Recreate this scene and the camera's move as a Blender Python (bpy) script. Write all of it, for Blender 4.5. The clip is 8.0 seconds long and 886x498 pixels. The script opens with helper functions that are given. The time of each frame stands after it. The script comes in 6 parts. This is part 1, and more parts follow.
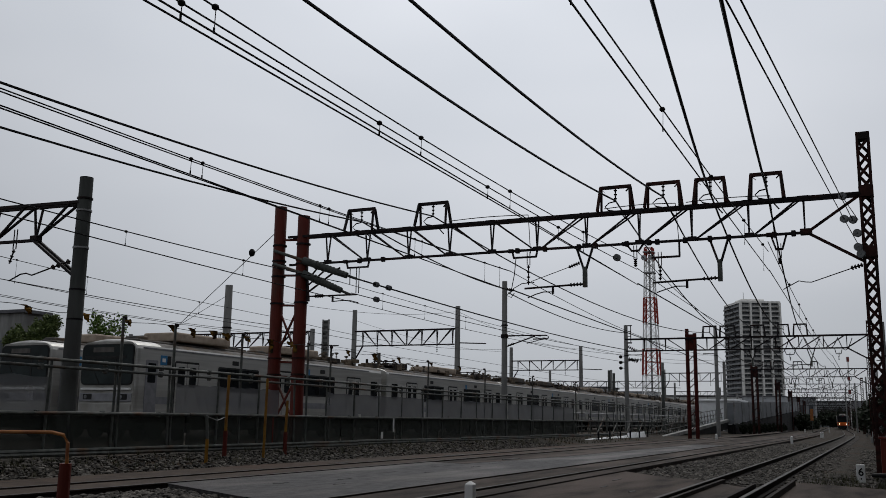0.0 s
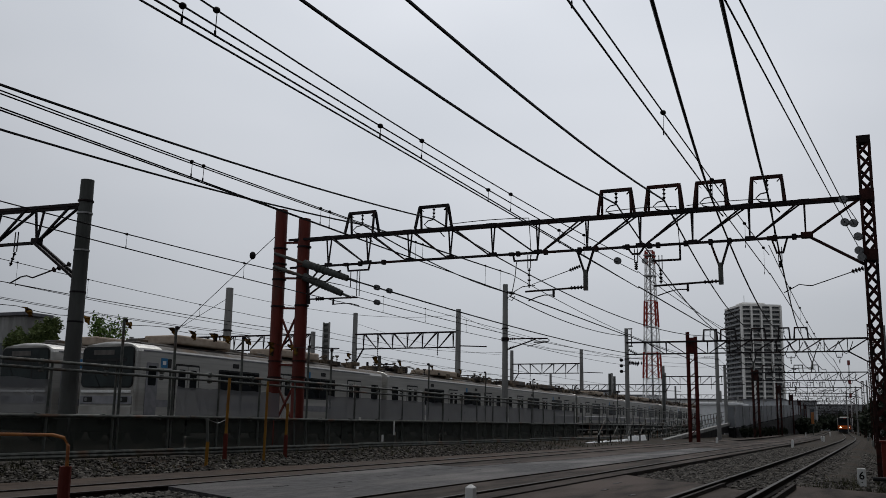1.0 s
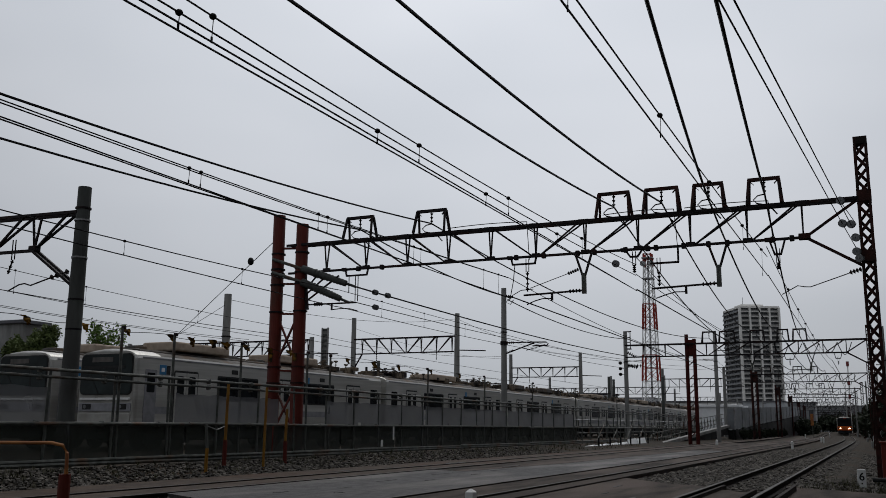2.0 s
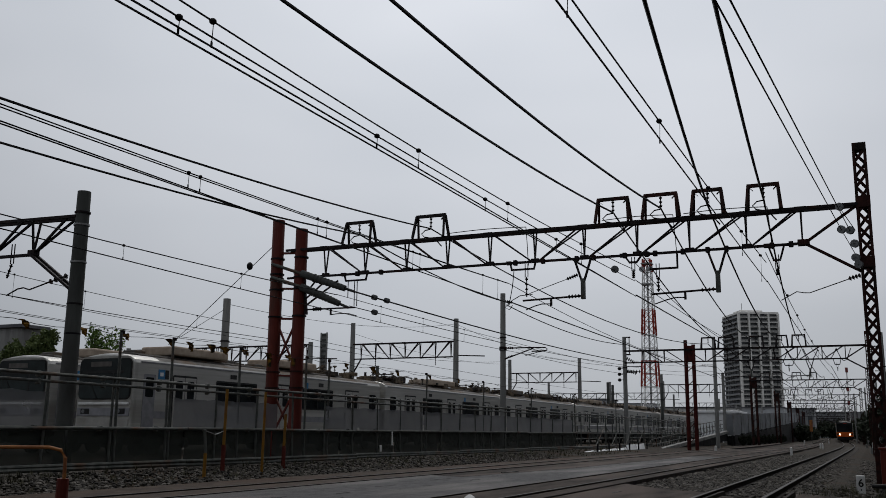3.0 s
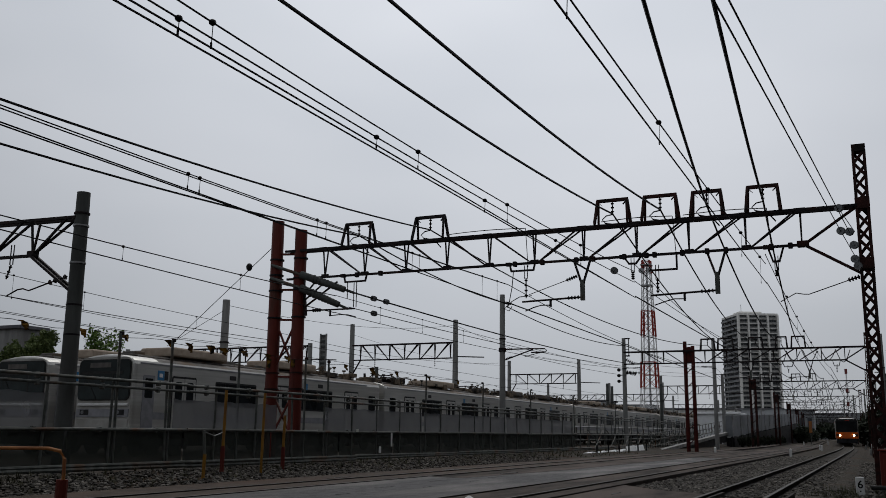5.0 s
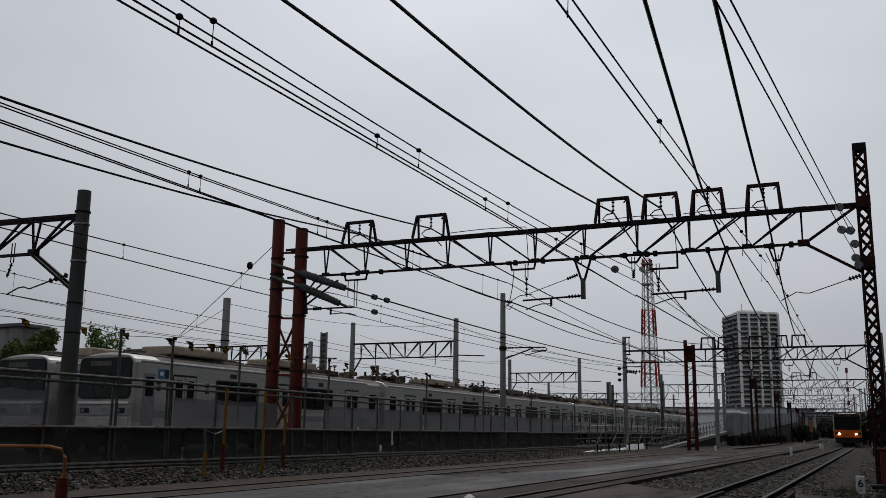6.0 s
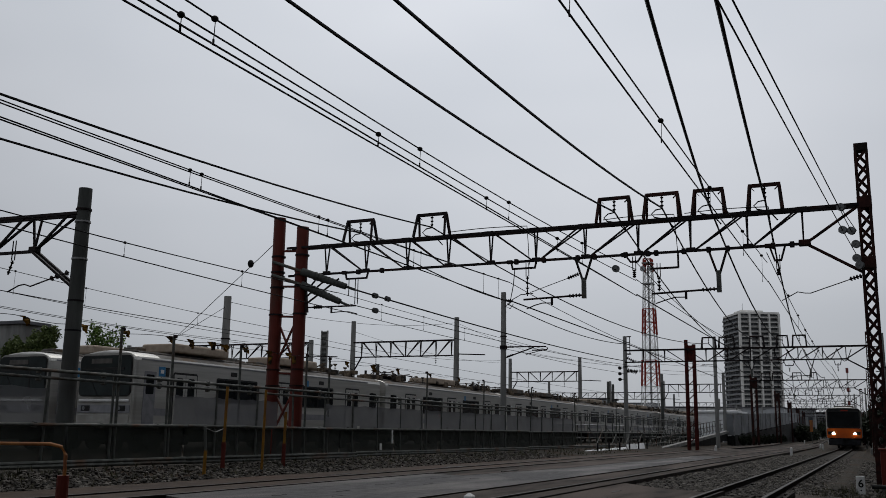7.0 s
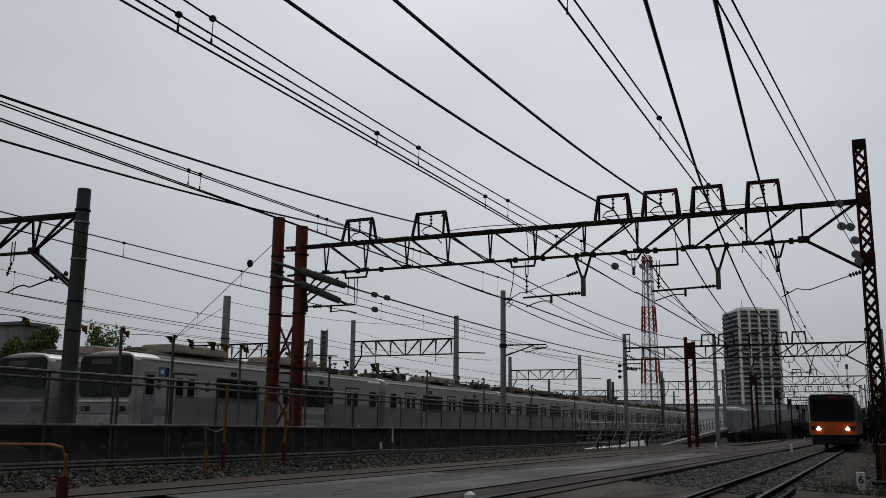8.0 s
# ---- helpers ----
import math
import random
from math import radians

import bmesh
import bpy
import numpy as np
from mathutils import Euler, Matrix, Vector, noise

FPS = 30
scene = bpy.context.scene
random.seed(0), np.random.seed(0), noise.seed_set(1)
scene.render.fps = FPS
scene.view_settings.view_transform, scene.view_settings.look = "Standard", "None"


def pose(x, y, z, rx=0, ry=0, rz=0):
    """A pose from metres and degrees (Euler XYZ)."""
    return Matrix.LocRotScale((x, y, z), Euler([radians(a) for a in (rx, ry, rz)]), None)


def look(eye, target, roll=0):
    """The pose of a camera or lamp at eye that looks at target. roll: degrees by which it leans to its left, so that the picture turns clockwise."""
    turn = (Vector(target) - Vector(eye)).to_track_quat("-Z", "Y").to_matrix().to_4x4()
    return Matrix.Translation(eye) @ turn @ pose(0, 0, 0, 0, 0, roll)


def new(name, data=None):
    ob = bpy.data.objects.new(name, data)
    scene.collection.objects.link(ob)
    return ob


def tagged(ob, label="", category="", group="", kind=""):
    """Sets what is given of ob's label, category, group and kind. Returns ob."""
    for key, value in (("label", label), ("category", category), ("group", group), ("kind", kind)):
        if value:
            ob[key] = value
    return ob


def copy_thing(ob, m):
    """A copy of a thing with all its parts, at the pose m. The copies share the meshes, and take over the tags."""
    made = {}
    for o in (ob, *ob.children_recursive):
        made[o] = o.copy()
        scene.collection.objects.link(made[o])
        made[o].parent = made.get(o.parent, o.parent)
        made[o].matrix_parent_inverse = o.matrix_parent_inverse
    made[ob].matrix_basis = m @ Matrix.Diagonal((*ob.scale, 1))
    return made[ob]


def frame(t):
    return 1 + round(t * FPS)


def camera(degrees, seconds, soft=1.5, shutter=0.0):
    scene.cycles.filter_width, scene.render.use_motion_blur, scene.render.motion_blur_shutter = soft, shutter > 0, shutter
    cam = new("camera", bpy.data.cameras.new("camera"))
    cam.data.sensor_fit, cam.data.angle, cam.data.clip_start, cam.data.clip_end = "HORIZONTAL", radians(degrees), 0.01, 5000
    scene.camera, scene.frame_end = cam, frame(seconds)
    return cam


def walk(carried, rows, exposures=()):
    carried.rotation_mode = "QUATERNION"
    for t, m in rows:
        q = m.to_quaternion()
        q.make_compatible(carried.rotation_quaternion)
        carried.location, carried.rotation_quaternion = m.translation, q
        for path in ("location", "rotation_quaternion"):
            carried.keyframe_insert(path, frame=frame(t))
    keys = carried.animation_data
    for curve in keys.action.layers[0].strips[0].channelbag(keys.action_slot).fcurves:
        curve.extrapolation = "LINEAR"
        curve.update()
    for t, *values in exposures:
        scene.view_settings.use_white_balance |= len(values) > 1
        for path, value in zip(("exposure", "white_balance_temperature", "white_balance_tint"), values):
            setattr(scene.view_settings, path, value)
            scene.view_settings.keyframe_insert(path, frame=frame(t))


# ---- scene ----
cam = camera(50.83, 8.0, soft=0.85)
EYE = Vector((0.0, 0.0, 1.25))


def aim(pitch, roll, yaw):
    """The camera's pose: it stands at one spot and looks left of the tracks' line by yaw."""
    p, a = radians(pitch), radians(yaw)
    ahead = Vector((-math.sin(a) * math.cos(p), math.cos(a) * math.cos(p), math.sin(p)))
    return look(EYE, EYE + ahead * 10, roll)


walk(cam, [(t, aim(*a)) for t, a in (
    (0.0, (10.311, 0.900, 24.684)), (0.5, (10.350, 0.741, 24.720)), (1.0, (10.493, 0.970, 24.728)),
    (1.5, (10.653, 0.463, 24.634)), (3.0, (11.080, 0.606, 24.566)), (3.5, (11.125, 0.647, 24.570)),
    (4.0, (11.161, 0.517, 24.535)), (4.5, (11.182, 0.588, 24.526)), (6.0, (11.064, 0.689, 24.570)),
    (6.5, (11.031, 0.781, 24.590)), (7.0, (10.992, 0.882, 24.624)), (7.5, (10.942, 0.817, 24.638)),
    (8.0, (10.905, 0.558, 24.572)))], exposures=((0.0, 0.0), (3.0, -0.05), (8.0, -0.08)))

# ---- world and light: an even overcast sky ----
world = bpy.data.worlds.new("overcast_sky")
scene.world = world
world.use_nodes = True
wn, wl = world.node_tree.nodes, world.node_tree.links
wn.clear()
w_out, w_mix = wn.new("ShaderNodeOutputWorld"), wn.new("ShaderNodeMixShader")
w_sky, w_bg, w_cloud = wn.new("ShaderNodeTexSky"), wn.new("ShaderNodeBackground"), wn.new("ShaderNodeBackground")
w_sky.sky_type, w_sky.sun_disc = "NISHITA", False
w_sky.sun_elevation, w_sky.sun_rotation = radians(55), radians(20)
w_bg.inputs["Strength"].default_value = 0.05
w_tc, w_map, w_noise, w_ramp = (wn.new("ShaderNodeTexCoord"), wn.new("ShaderNodeMapping"),
                                wn.new("ShaderNodeTexNoise"), wn.new("ShaderNodeValToRGB"))
w_map.inputs["Scale"].default_value = (1.0, 1.0, 2.6)
w_noise.inputs["Scale"].default_value, w_noise.inputs["Detail"].default_value = 1.7, 3.0
w_ramp.color_ramp.elements[0].position, w_ramp.color_ramp.elements[0].color = 0.3, (0.56, 0.595, 0.65, 1)
w_ramp.color_ramp.elements[1].position, w_ramp.color_ramp.elements[1].color = 0.7, (0.70, 0.725, 0.775, 1)
w_cloud.inputs["Strength"].default_value = 0.95
wl.new(w_tc.outputs["Generated"], w_map.inputs["Vector"])
wl.new(w_map.outputs["Vector"], w_noise.inputs["Vector"])
wl.new(w_noise.outputs["Fac"], w_ramp.inputs["Fac"])
wl.new(w_ramp.outputs["Color"], w_cloud.inputs["Color"])
# an overcast dome is brightest round the hidden sun and dims away from it
w_dot, w_rise = wn.new("ShaderNodeVectorMath"), wn.new("ShaderNodeMapRange")
w_dot.operation = "DOT_PRODUCT"
w_dot.inputs[1].default_value = (-0.25, 0.661, 0.707)
wl.new(w_tc.outputs["Generated"], w_dot.inputs[0])
wl.new(w_dot.outputs["Value"], w_rise.inputs["Value"])
w_rise.inputs["From Min"].default_value, w_rise.inputs["From Max"].default_value = 0.68, 0.95
w_rise.inputs["To Min"].default_value, w_rise.inputs["To Max"].default_value = 0.63, 1.18
wl.new(w_rise.outputs["Result"], w_cloud.inputs["Strength"])
wl.new(w_sky.outputs["Color"], w_bg.inputs["Color"])
w_mix.inputs["Fac"].default_value = 0.93
wl.new(w_bg.outputs["Background"], w_mix.inputs[1])
wl.new(w_cloud.outputs["Background"], w_mix.inputs[2])
wl.new(w_mix.outputs["Shader"], w_out.inputs["Surface"])
sun = new("sun", bpy.data.lights.new("sun", "SUN"))
sun.data.energy, sun.data.angle, sun.data.color = 1.15, radians(40), (1.0, 0.97, 0.93)
sun.matrix_world = look((0, 0, 60), (8, -34, 0))


# ---- materials ----
def material(name, a, b, rough=0.6, metal=0.0, scale=3.0, bump=0.0, bump_scale=40.0, spot=None, spot_scale=0.6,
             stretch=(1, 1, 1), per_piece=0.0, rough_b=None, spot_at=0.55, spec=0.5, per_island=0.0):
    """Two colours mixed by a fine noise, a third in larger patches, with relief from a finer noise."""
    m = bpy.data.materials.new(name)
    m.use_nodes = True
    n, l = m.node_tree.nodes, m.node_tree.links
    s = n["Principled BSDF"]
    tc, mp = n.new("ShaderNodeTexCoord"), n.new("ShaderNodeMapping")
    mp.inputs["Scale"].default_value = stretch
    l.new(tc.outputs["Object"], mp.inputs["Vector"])
    tex, mix = n.new("ShaderNodeTexNoise"), n.new("ShaderNodeMix")
    tex.inputs["Scale"].default_value, tex.inputs["Detail"].default_value = scale, 6.0
    l.new(mp.outputs["Vector"], tex.inputs["Vector"])
    mix.data_type = "RGBA"
    mix.inputs["A"].default_value, mix.inputs["B"].default_value = (*a, 1), (*b, 1)
    ramp = n.new("ShaderNodeMapRange")
    ramp.inputs["From Min"].default_value, ramp.inputs["From Max"].default_value = 0.35, 0.65
    l.new(tex.outputs["Fac"], ramp.inputs["Value"])
    l.new(ramp.outputs["Result"], mix.inputs["Factor"])
    colour = mix.outputs["Result"]
    if spot:
        t2, r2, m2 = n.new("ShaderNodeTexNoise"), n.new("ShaderNodeMapRange"), n.new("ShaderNodeMix")
        t2.inputs["Scale"].default_value, t2.inputs["Detail"].default_value = spot_scale, 5.0
        l.new(mp.outputs["Vector"], t2.inputs["Vector"])
        r2.inputs["From Min"].default_value, r2.inputs["From Max"].default_value = spot_at - 0.06, spot_at + 0.1
        l.new(t2.outputs["Fac"], r2.inputs["Value"])
        m2.data_type = "RGBA"
        l.new(r2.outputs["Result"], m2.inputs["Factor"])
        l.new(colour, m2.inputs["A"])
        m2.inputs["B"].default_value = (*spot, 1)
        colour = m2.outputs["Result"]
        if rough_b is not None:
            rr = n.new("ShaderNodeMapRange")
            rr.inputs["To Min"].default_value, rr.inputs["To Max"].default_value = rough, rough_b
            l.new(r2.outputs["Result"], rr.inputs["Value"])
            l.new(rr.outputs["Result"], s.inputs["Roughness"])
    if per_island:
        gi, hv, mi = n.new("ShaderNodeNewGeometry"), n.new("ShaderNodeHueSaturation"), n.new("ShaderNodeMapRange")
        mi.inputs["To Min"].default_value, mi.inputs["To Max"].default_value = 1 - per_island, 1 + per_island
        l.new(gi.outputs["Random Per Island"], mi.inputs["Value"])
        l.new(mi.outputs["Result"], hv.inputs["Value"])
        l.new(colour, hv.inputs["Color"])
        colour = hv.outputs["Color"]
    if per_piece:
        oi, hs, mr = n.new("ShaderNodeObjectInfo"), n.new("ShaderNodeHueSaturation"), n.new("ShaderNodeMapRange")
        mr.inputs["To Min"].default_value, mr.inputs["To Max"].default_value = 1 - per_piece, 1 + per_piece
        l.new(oi.outputs["Random"], mr.inputs["Value"])
        l.new(mr.outputs["Result"], hs.inputs["Value"])
        l.new(colour, hs.inputs["Color"])
        colour = hs.outputs["Color"]
    l.new(colour, s.inputs["Base Color"])
    if rough_b is None or not spot:
        s.inputs["Roughness"].default_value = rough
    s.inputs["Metallic"].default_value = metal
    s.inputs["Specular IOR Level"].default_value = spec
    if bump:
        t3, bp = n.new("ShaderNodeTexNoise"), n.new("ShaderNodeBump")
        t3.inputs["Scale"].default_value, t3.inputs["Detail"].default_value = bump_scale, 4.0
        l.new(mp.outputs["Vector"], t3.inputs["Vector"])
        bp.inputs["Strength"].default_value, bp.inputs["Distance"].default_value = bump, 0.02
        l.new(t3.outputs["Fac"], bp.inputs["Height"])
        l.new(bp.outputs["Normal"], s.inputs["Normal"])
    return m


def glowing(name, colour, strength):
    m = bpy.data.materials.new(name)
    m.use_nodes = True
    s = m.node_tree.nodes["Principled BSDF"]
    s.inputs["Base Color"].default_value = (*colour, 1)
    s.inputs["Emission Color"].default_value = (*colour, 1)
    s.inputs["Emission Strength"].default_value = strength
    return m


GRAVEL = material("ballast_gravel", (0.017, 0.0145, 0.0115), (0.05, 0.043, 0.034), 0.9, 0, 9.0, 1.0, 22.0, (0.04, 0.026, 0.017), 0.35, spec=0.1)
STONE = material("ballast_stone", (0.028, 0.025, 0.022), (0.098, 0.089, 0.078), 0.8, 0, 5.0, 0.5, 30.0, spec=0.15, per_island=0.75)
EARTH = material("brown_earth", (0.027, 0.0185, 0.0135), (0.058, 0.041, 0.03), 0.8, 0, 4.0, 1.0, 18.0, (0.048, 0.026, 0.0165), 0.45, (1, 0.5, 1), spec=0.12)
WET = material("wet_asphalt", (0.017, 0.015, 0.015), (0.054, 0.051, 0.052), 0.68, 0, 7.0, 0.8, 45.0, (0.042, 0.031, 0.026), 0.8, (1, 0.3, 1), 0.0, 0.5, 0.53, spec=0.15)
RAIL_SIDE = material("rusty_rail", (0.01, 0.007, 0.006), (0.022, 0.014, 0.011), 0.8, 0.0, 6.0, 0.3, spec=0.15)
RAIL_TOP = material("worn_rail_head", (0.016, 0.013, 0.011), (0.045, 0.04, 0.036), 0.6, 0.1, 1.2, spec=0.2)
SLEEPER = material("concrete_sleeper", (0.045, 0.04, 0.036), (0.08, 0.073, 0.065), 0.85, 0, 5.0, 0.4, 30.0, None, 1, (1, 1, 1), 0.2, spec=0.15)
RED = material("red_oxide_paint", (0.075, 0.014, 0.01), (0.12, 0.022, 0.015), 0.5, 0, 3.0, 0.2, 12.0, (0.07, 0.03, 0.02), 1.8, (1, 1, 0.3), 0, None, 0.58, spec=0.15)
RUST = material("dark_rusted_steel", (0.022, 0.01, 0.009), (0.05, 0.017, 0.014), 0.65, 0.1, 5.0, 0.3, 30.0, (0.014, 0.011, 0.01), 2.0, spec=0.1)
STEEL = material("dark_weathered_steel", (0.011, 0.01, 0.012), (0.024, 0.019, 0.02), 0.6, 0.3, 4.0, 0.2, 30.0, (0.03, 0.013, 0.01), 1.5, (1, 1, 1), 0, None, 0.6, spec=0.1)
GALV = material("galvanised_steel", (0.2, 0.205, 0.21), (0.32, 0.325, 0.33), 0.5, 0.5, 6.0, 0.1, 30.0, (0.16, 0.15, 0.14), 1.0)
DARKPIPE = material("dull_pipe", (0.055, 0.06, 0.055), (0.105, 0.11, 0.1), 0.6, 0.2, 5.0, 0.1, 30.0, (0.09, 0.05, 0.03), 1.2, (1, 1, 1), 0, None, 0.6, spec=0.2)
CONC = material("grey_concrete", (0.16, 0.16, 0.155), (0.24, 0.24, 0.23), 0.8, 0, 2.5, 0.3, 40.0, (0.12, 0.115, 0.11), 0.8, (1, 1, 0.2))
CONC_DARK = material("stained_concrete", (0.05, 0.053, 0.05), (0.085, 0.09, 0.085), 0.8, 0, 2.5, 0.3, 40.0, (0.06, 0.06, 0.058), 1.0, (1, 1, 0.2), spec=0.15)
WIRE = material("blackened_copper", (0.008, 0.008, 0.009), (0.016, 0.015, 0.015), 0.6, 0.4, 20.0, spec=0.1)
PORCELAIN = material("porcelain", (0.1, 0.105, 0.11), (0.17, 0.175, 0.18), 0.35, 0, 8.0, spec=0.3)
STAINLESS = material("brushed_stainless_steel", (0.37, 0.365, 0.345), (0.47, 0.46, 0.44), 0.45, 0.7, 3.0, 0.05, 60.0, (0.31, 0.3, 0.275), 0.5, (1, 0.15, 3))
WHITE = material("white_paint", (0.55, 0.55, 0.54), (0.68, 0.68, 0.67), 0.5, 0, 3.0, 0.1, 20.0, (0.42, 0.41, 0.38), 1.3, (1, 1, 0.3), 0, None, 0.6)
BLACK = material("black_rubber", (0.012, 0.012, 0.012), (0.025, 0.025, 0.025), 0.6, 0, 6.0, spec=0.15)
GLASS = material("dark_train_glass", (0.004, 0.005, 0.006), (0.014, 0.016, 0.018), 0.15, 0, 0.8, spec=0.14)
ORANGE = material("orange_paint", (0.52, 0.088, 0.007), (0.6, 0.112, 0.01), 0.4, 0, 3.0, 0, 20.0, (0.42, 0.07, 0.006), 1.0, spec=0.25)
BLUE = material("blue_plate", (0.012, 0.12, 0.27), (0.018, 0.15, 0.32), 0.4, 0, 5.0)
UNDER = material("underframe_grey", (0.008, 0.008, 0.009), (0.02, 0.02, 0.021), 0.7, 0.1, 4.0, 0.3, spec=0.1)
ROOFGREY = material("train_roof_grey", (0.075, 0.07, 0.065), (0.13, 0.12, 0.11), 0.75, 0, 3.0, 0.3, 20.0, (0.11, 0.075, 0.05), 0.8, spec=0.2)
YELLOW = material("yellow_paint", (0.17, 0.08, 0.01), (0.25, 0.125, 0.014), 0.5, 0, 4.0, 0.1, 30.0, (0.14, 0.06, 0.02), 2.0, spec=0.2)
RUSTY_GEAR = material("rusty_roof_gear", (0.07, 0.054, 0.04), (0.2, 0.155, 0.11), 0.85, 0, 6.0, 0.4, 20.0, (0.035, 0.03, 0.027), 1.5, spec=0.15)
ORANGEPIPE = material("faded_orange_pipe", (0.22, 0.08, 0.02), (0.33, 0.13, 0.035), 0.55, 0, 4.0, 0.1, 30.0, (0.2, 0.07, 0.03), 3.0, spec=0.25)
BARK = material("bark", (0.05, 0.04, 0.03), (0.09, 0.07, 0.05), 0.9, 0, 8.0, 0.6)
LEAF = material("spring_leaves", (0.055, 0.1, 0.02), (0.13, 0.2, 0.045), 0.6, 0, 2.5, spec=0.2)
DRY_WEED = material("dull_dry_weeds", (0.03, 0.032, 0.018), (0.085, 0.08, 0.05), 0.8, 0, 2.5, spec=0.1)
LEAF_DARK = material("olive_leaves", (0.05, 0.075, 0.02), (0.11, 0.14, 0.045), 0.6, 0, 2.5, spec=0.2)
SKIRT = material("dark_blue_grey_paint", (0.012, 0.013, 0.016), (0.022, 0.024, 0.028), 0.6, 0, 3.0, spec=0.15)
BAND = material("grey_stripe", (0.17, 0.17, 0.185), (0.23, 0.23, 0.245), 0.45, 0.3, 4.0)
OFFWHITE = material("cream_front_panel", (0.26, 0.255, 0.235), (0.34, 0.33, 0.305), 0.45, 0, 4.0, 0, 20.0, (0.2, 0.19, 0.17), 1.0, spec=0.3)
INTERIOR = material("teal_tinted_windscreen", (0.003, 0.005, 0.005), (0.018, 0.027, 0.027), 0.1, 0, 0.9, spec=0.1)
BEIGE = material("beige_roof_unit", (0.27, 0.21, 0.16), (0.38, 0.31, 0.24), 0.8, 0, 3.0, 0.2)
# tower tones and far panes are lightened: distance haze put into the colour
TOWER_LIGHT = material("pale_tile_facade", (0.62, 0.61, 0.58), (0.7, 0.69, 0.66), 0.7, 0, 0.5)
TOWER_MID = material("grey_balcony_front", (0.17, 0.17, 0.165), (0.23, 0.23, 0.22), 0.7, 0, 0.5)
TOWER_DARK = material("dark_grey_facade", (0.14, 0.147, 0.155), (0.19, 0.197, 0.205), 0.7, 0, 0.5)
PANE = material("far_window_glass", (0.035, 0.038, 0.042), (0.07, 0.074, 0.08), 0.3, 0, 0.3, spec=0.25)
SIGNAL_RED = material("signal_red_paint", (0.2, 0.022, 0.014), (0.26, 0.03, 0.02), 0.6, 0, 1.0, spec=0.2)
# chimney red, dulled towards pink to carry the distance haze
FAR_RED = material("hazed_far_red_paint", (0.16, 0.045, 0.045), (0.2, 0.06, 0.06), 0.8, 0, 0.5, spec=0.1)
RAMP = material("grey_barrier_panel", (0.17, 0.18, 0.195), (0.22, 0.23, 0.245), 0.7, 0, 0.8, 0, 20.0, (0.14, 0.148, 0.155), 0.3, spec=0.2)
FLAG = material("ochre_cloth", (0.012, 0.01, 0.007), (0.2, 0.1, 0.012), 0.8, 0, 5.0, spec=0.1)
SCREEN = material("pale_grey_sheet_wall", (0.33, 0.345, 0.365), (0.4, 0.415, 0.435), 0.6, 0, 0.8, 0, 20.0, (0.27, 0.28, 0.29), 0.3)
ROOFTILE = material("dark_roof", (0.06, 0.06, 0.07), (0.1, 0.1, 0.11), 0.7, 0, 2.0)
BUSH = material("dark_foliage", (0.01, 0.014, 0.01), (0.028, 0.036, 0.02), 0.7, 0, 2.5, spec=0.1)
SHEET = material("white_plastic_sheet", (0.74, 0.75, 0.76), (0.82, 0.83, 0.84), 0.4, 0, 2.0, 0.1)


def netting(name, lo, hi, colour):
    m = bpy.data.materials.new(name)
    m.use_nodes = True
    n, l = m.node_tree.nodes, m.node_tree.links
    s, t, mx, out = n["Principled BSDF"], n.new("ShaderNodeBsdfTransparent"), n.new("ShaderNodeMixShader"), n["Material Output"]
    tc, tex, mr = n.new("ShaderNodeTexCoord"), n.new("ShaderNodeTexNoise"), n.new("ShaderNodeMapRange")
    tex.inputs["Scale"].default_value = 1.5
    l.new(tc.outputs["Object"], tex.inputs["Vector"])
    mr.inputs["To Min"].default_value, mr.inputs["To Max"].default_value = lo, hi
    l.new(tex.outputs["Fac"], mr.inputs["Value"])
    l.new(mr.outputs["Result"], mx.inputs["Fac"])
    s.inputs["Base Color"].default_value, s.inputs["Roughness"].default_value = (*colour, 1), 0.9
    l.new(t.outputs["BSDF"], mx.inputs[1])
    l.new(s.outputs["BSDF"], mx.inputs[2])
    l.new(mx.outputs["Shader"], out.inputs["Surface"])
    return m


NET = netting("fine_grey_netting", 0.55, 0.8, (0.17, 0.173, 0.182))
NET_DARK = netting("dark_green_netting", 0.45, 0.95, (0.022, 0.027, 0.021))
LAMP = glowing("lit_headlamp", (1.0, 0.84, 0.58), 9.0)
DARK_RED = material("darker_red_paint", (0.04, 0.008, 0.007), (0.07, 0.013, 0.01), 0.7, 0, 3.0, 0.2, 12.0, spec=0.1)
WET_BROWN = material("muddy_asphalt", (0.015, 0.011, 0.009), (0.05, 0.039, 0.032), 0.8, 0, 4.0, 0.8, 35.0, (0.062, 0.044, 0.035), 0.9, (1, 0.2, 1), 0.0, 0.7, 0.52, spec=0.07)
PATCH = material("dark_asphalt_repair", (0.012, 0.011, 0.011), (0.022, 0.02, 0.019), 0.6, 0, 9.0, 0.6, 40.0, spec=0.2)


# ---- building helpers ----
def part(name, bm, mat, parent=None, label="", smooth=False):
    """Links a bmesh as one mesh object, under a thing or a part where one is given."""
    me = bpy.data.meshes.new(name)
    bm.normal_update()
    bm.to_mesh(me)
    bm.free()
    for m in (mat if isinstance(mat, (list, tuple)) else (mat,)):
        me.materials.append(m)
    if smooth:
        me.shade_smooth()
    ob = new(name, me)
    ob.parent = parent
    if label:
        ob["label"] = label
    return ob


def thing(name, label, category, group="", at=None, kind=""):
    ob = tagged(new(name), label, category, group, kind)
    ob.empty_display_size = 0.3
    if at is not None:
        ob.matrix_basis = at if isinstance(at, Matrix) else Matrix.Translation(at)
    return ob


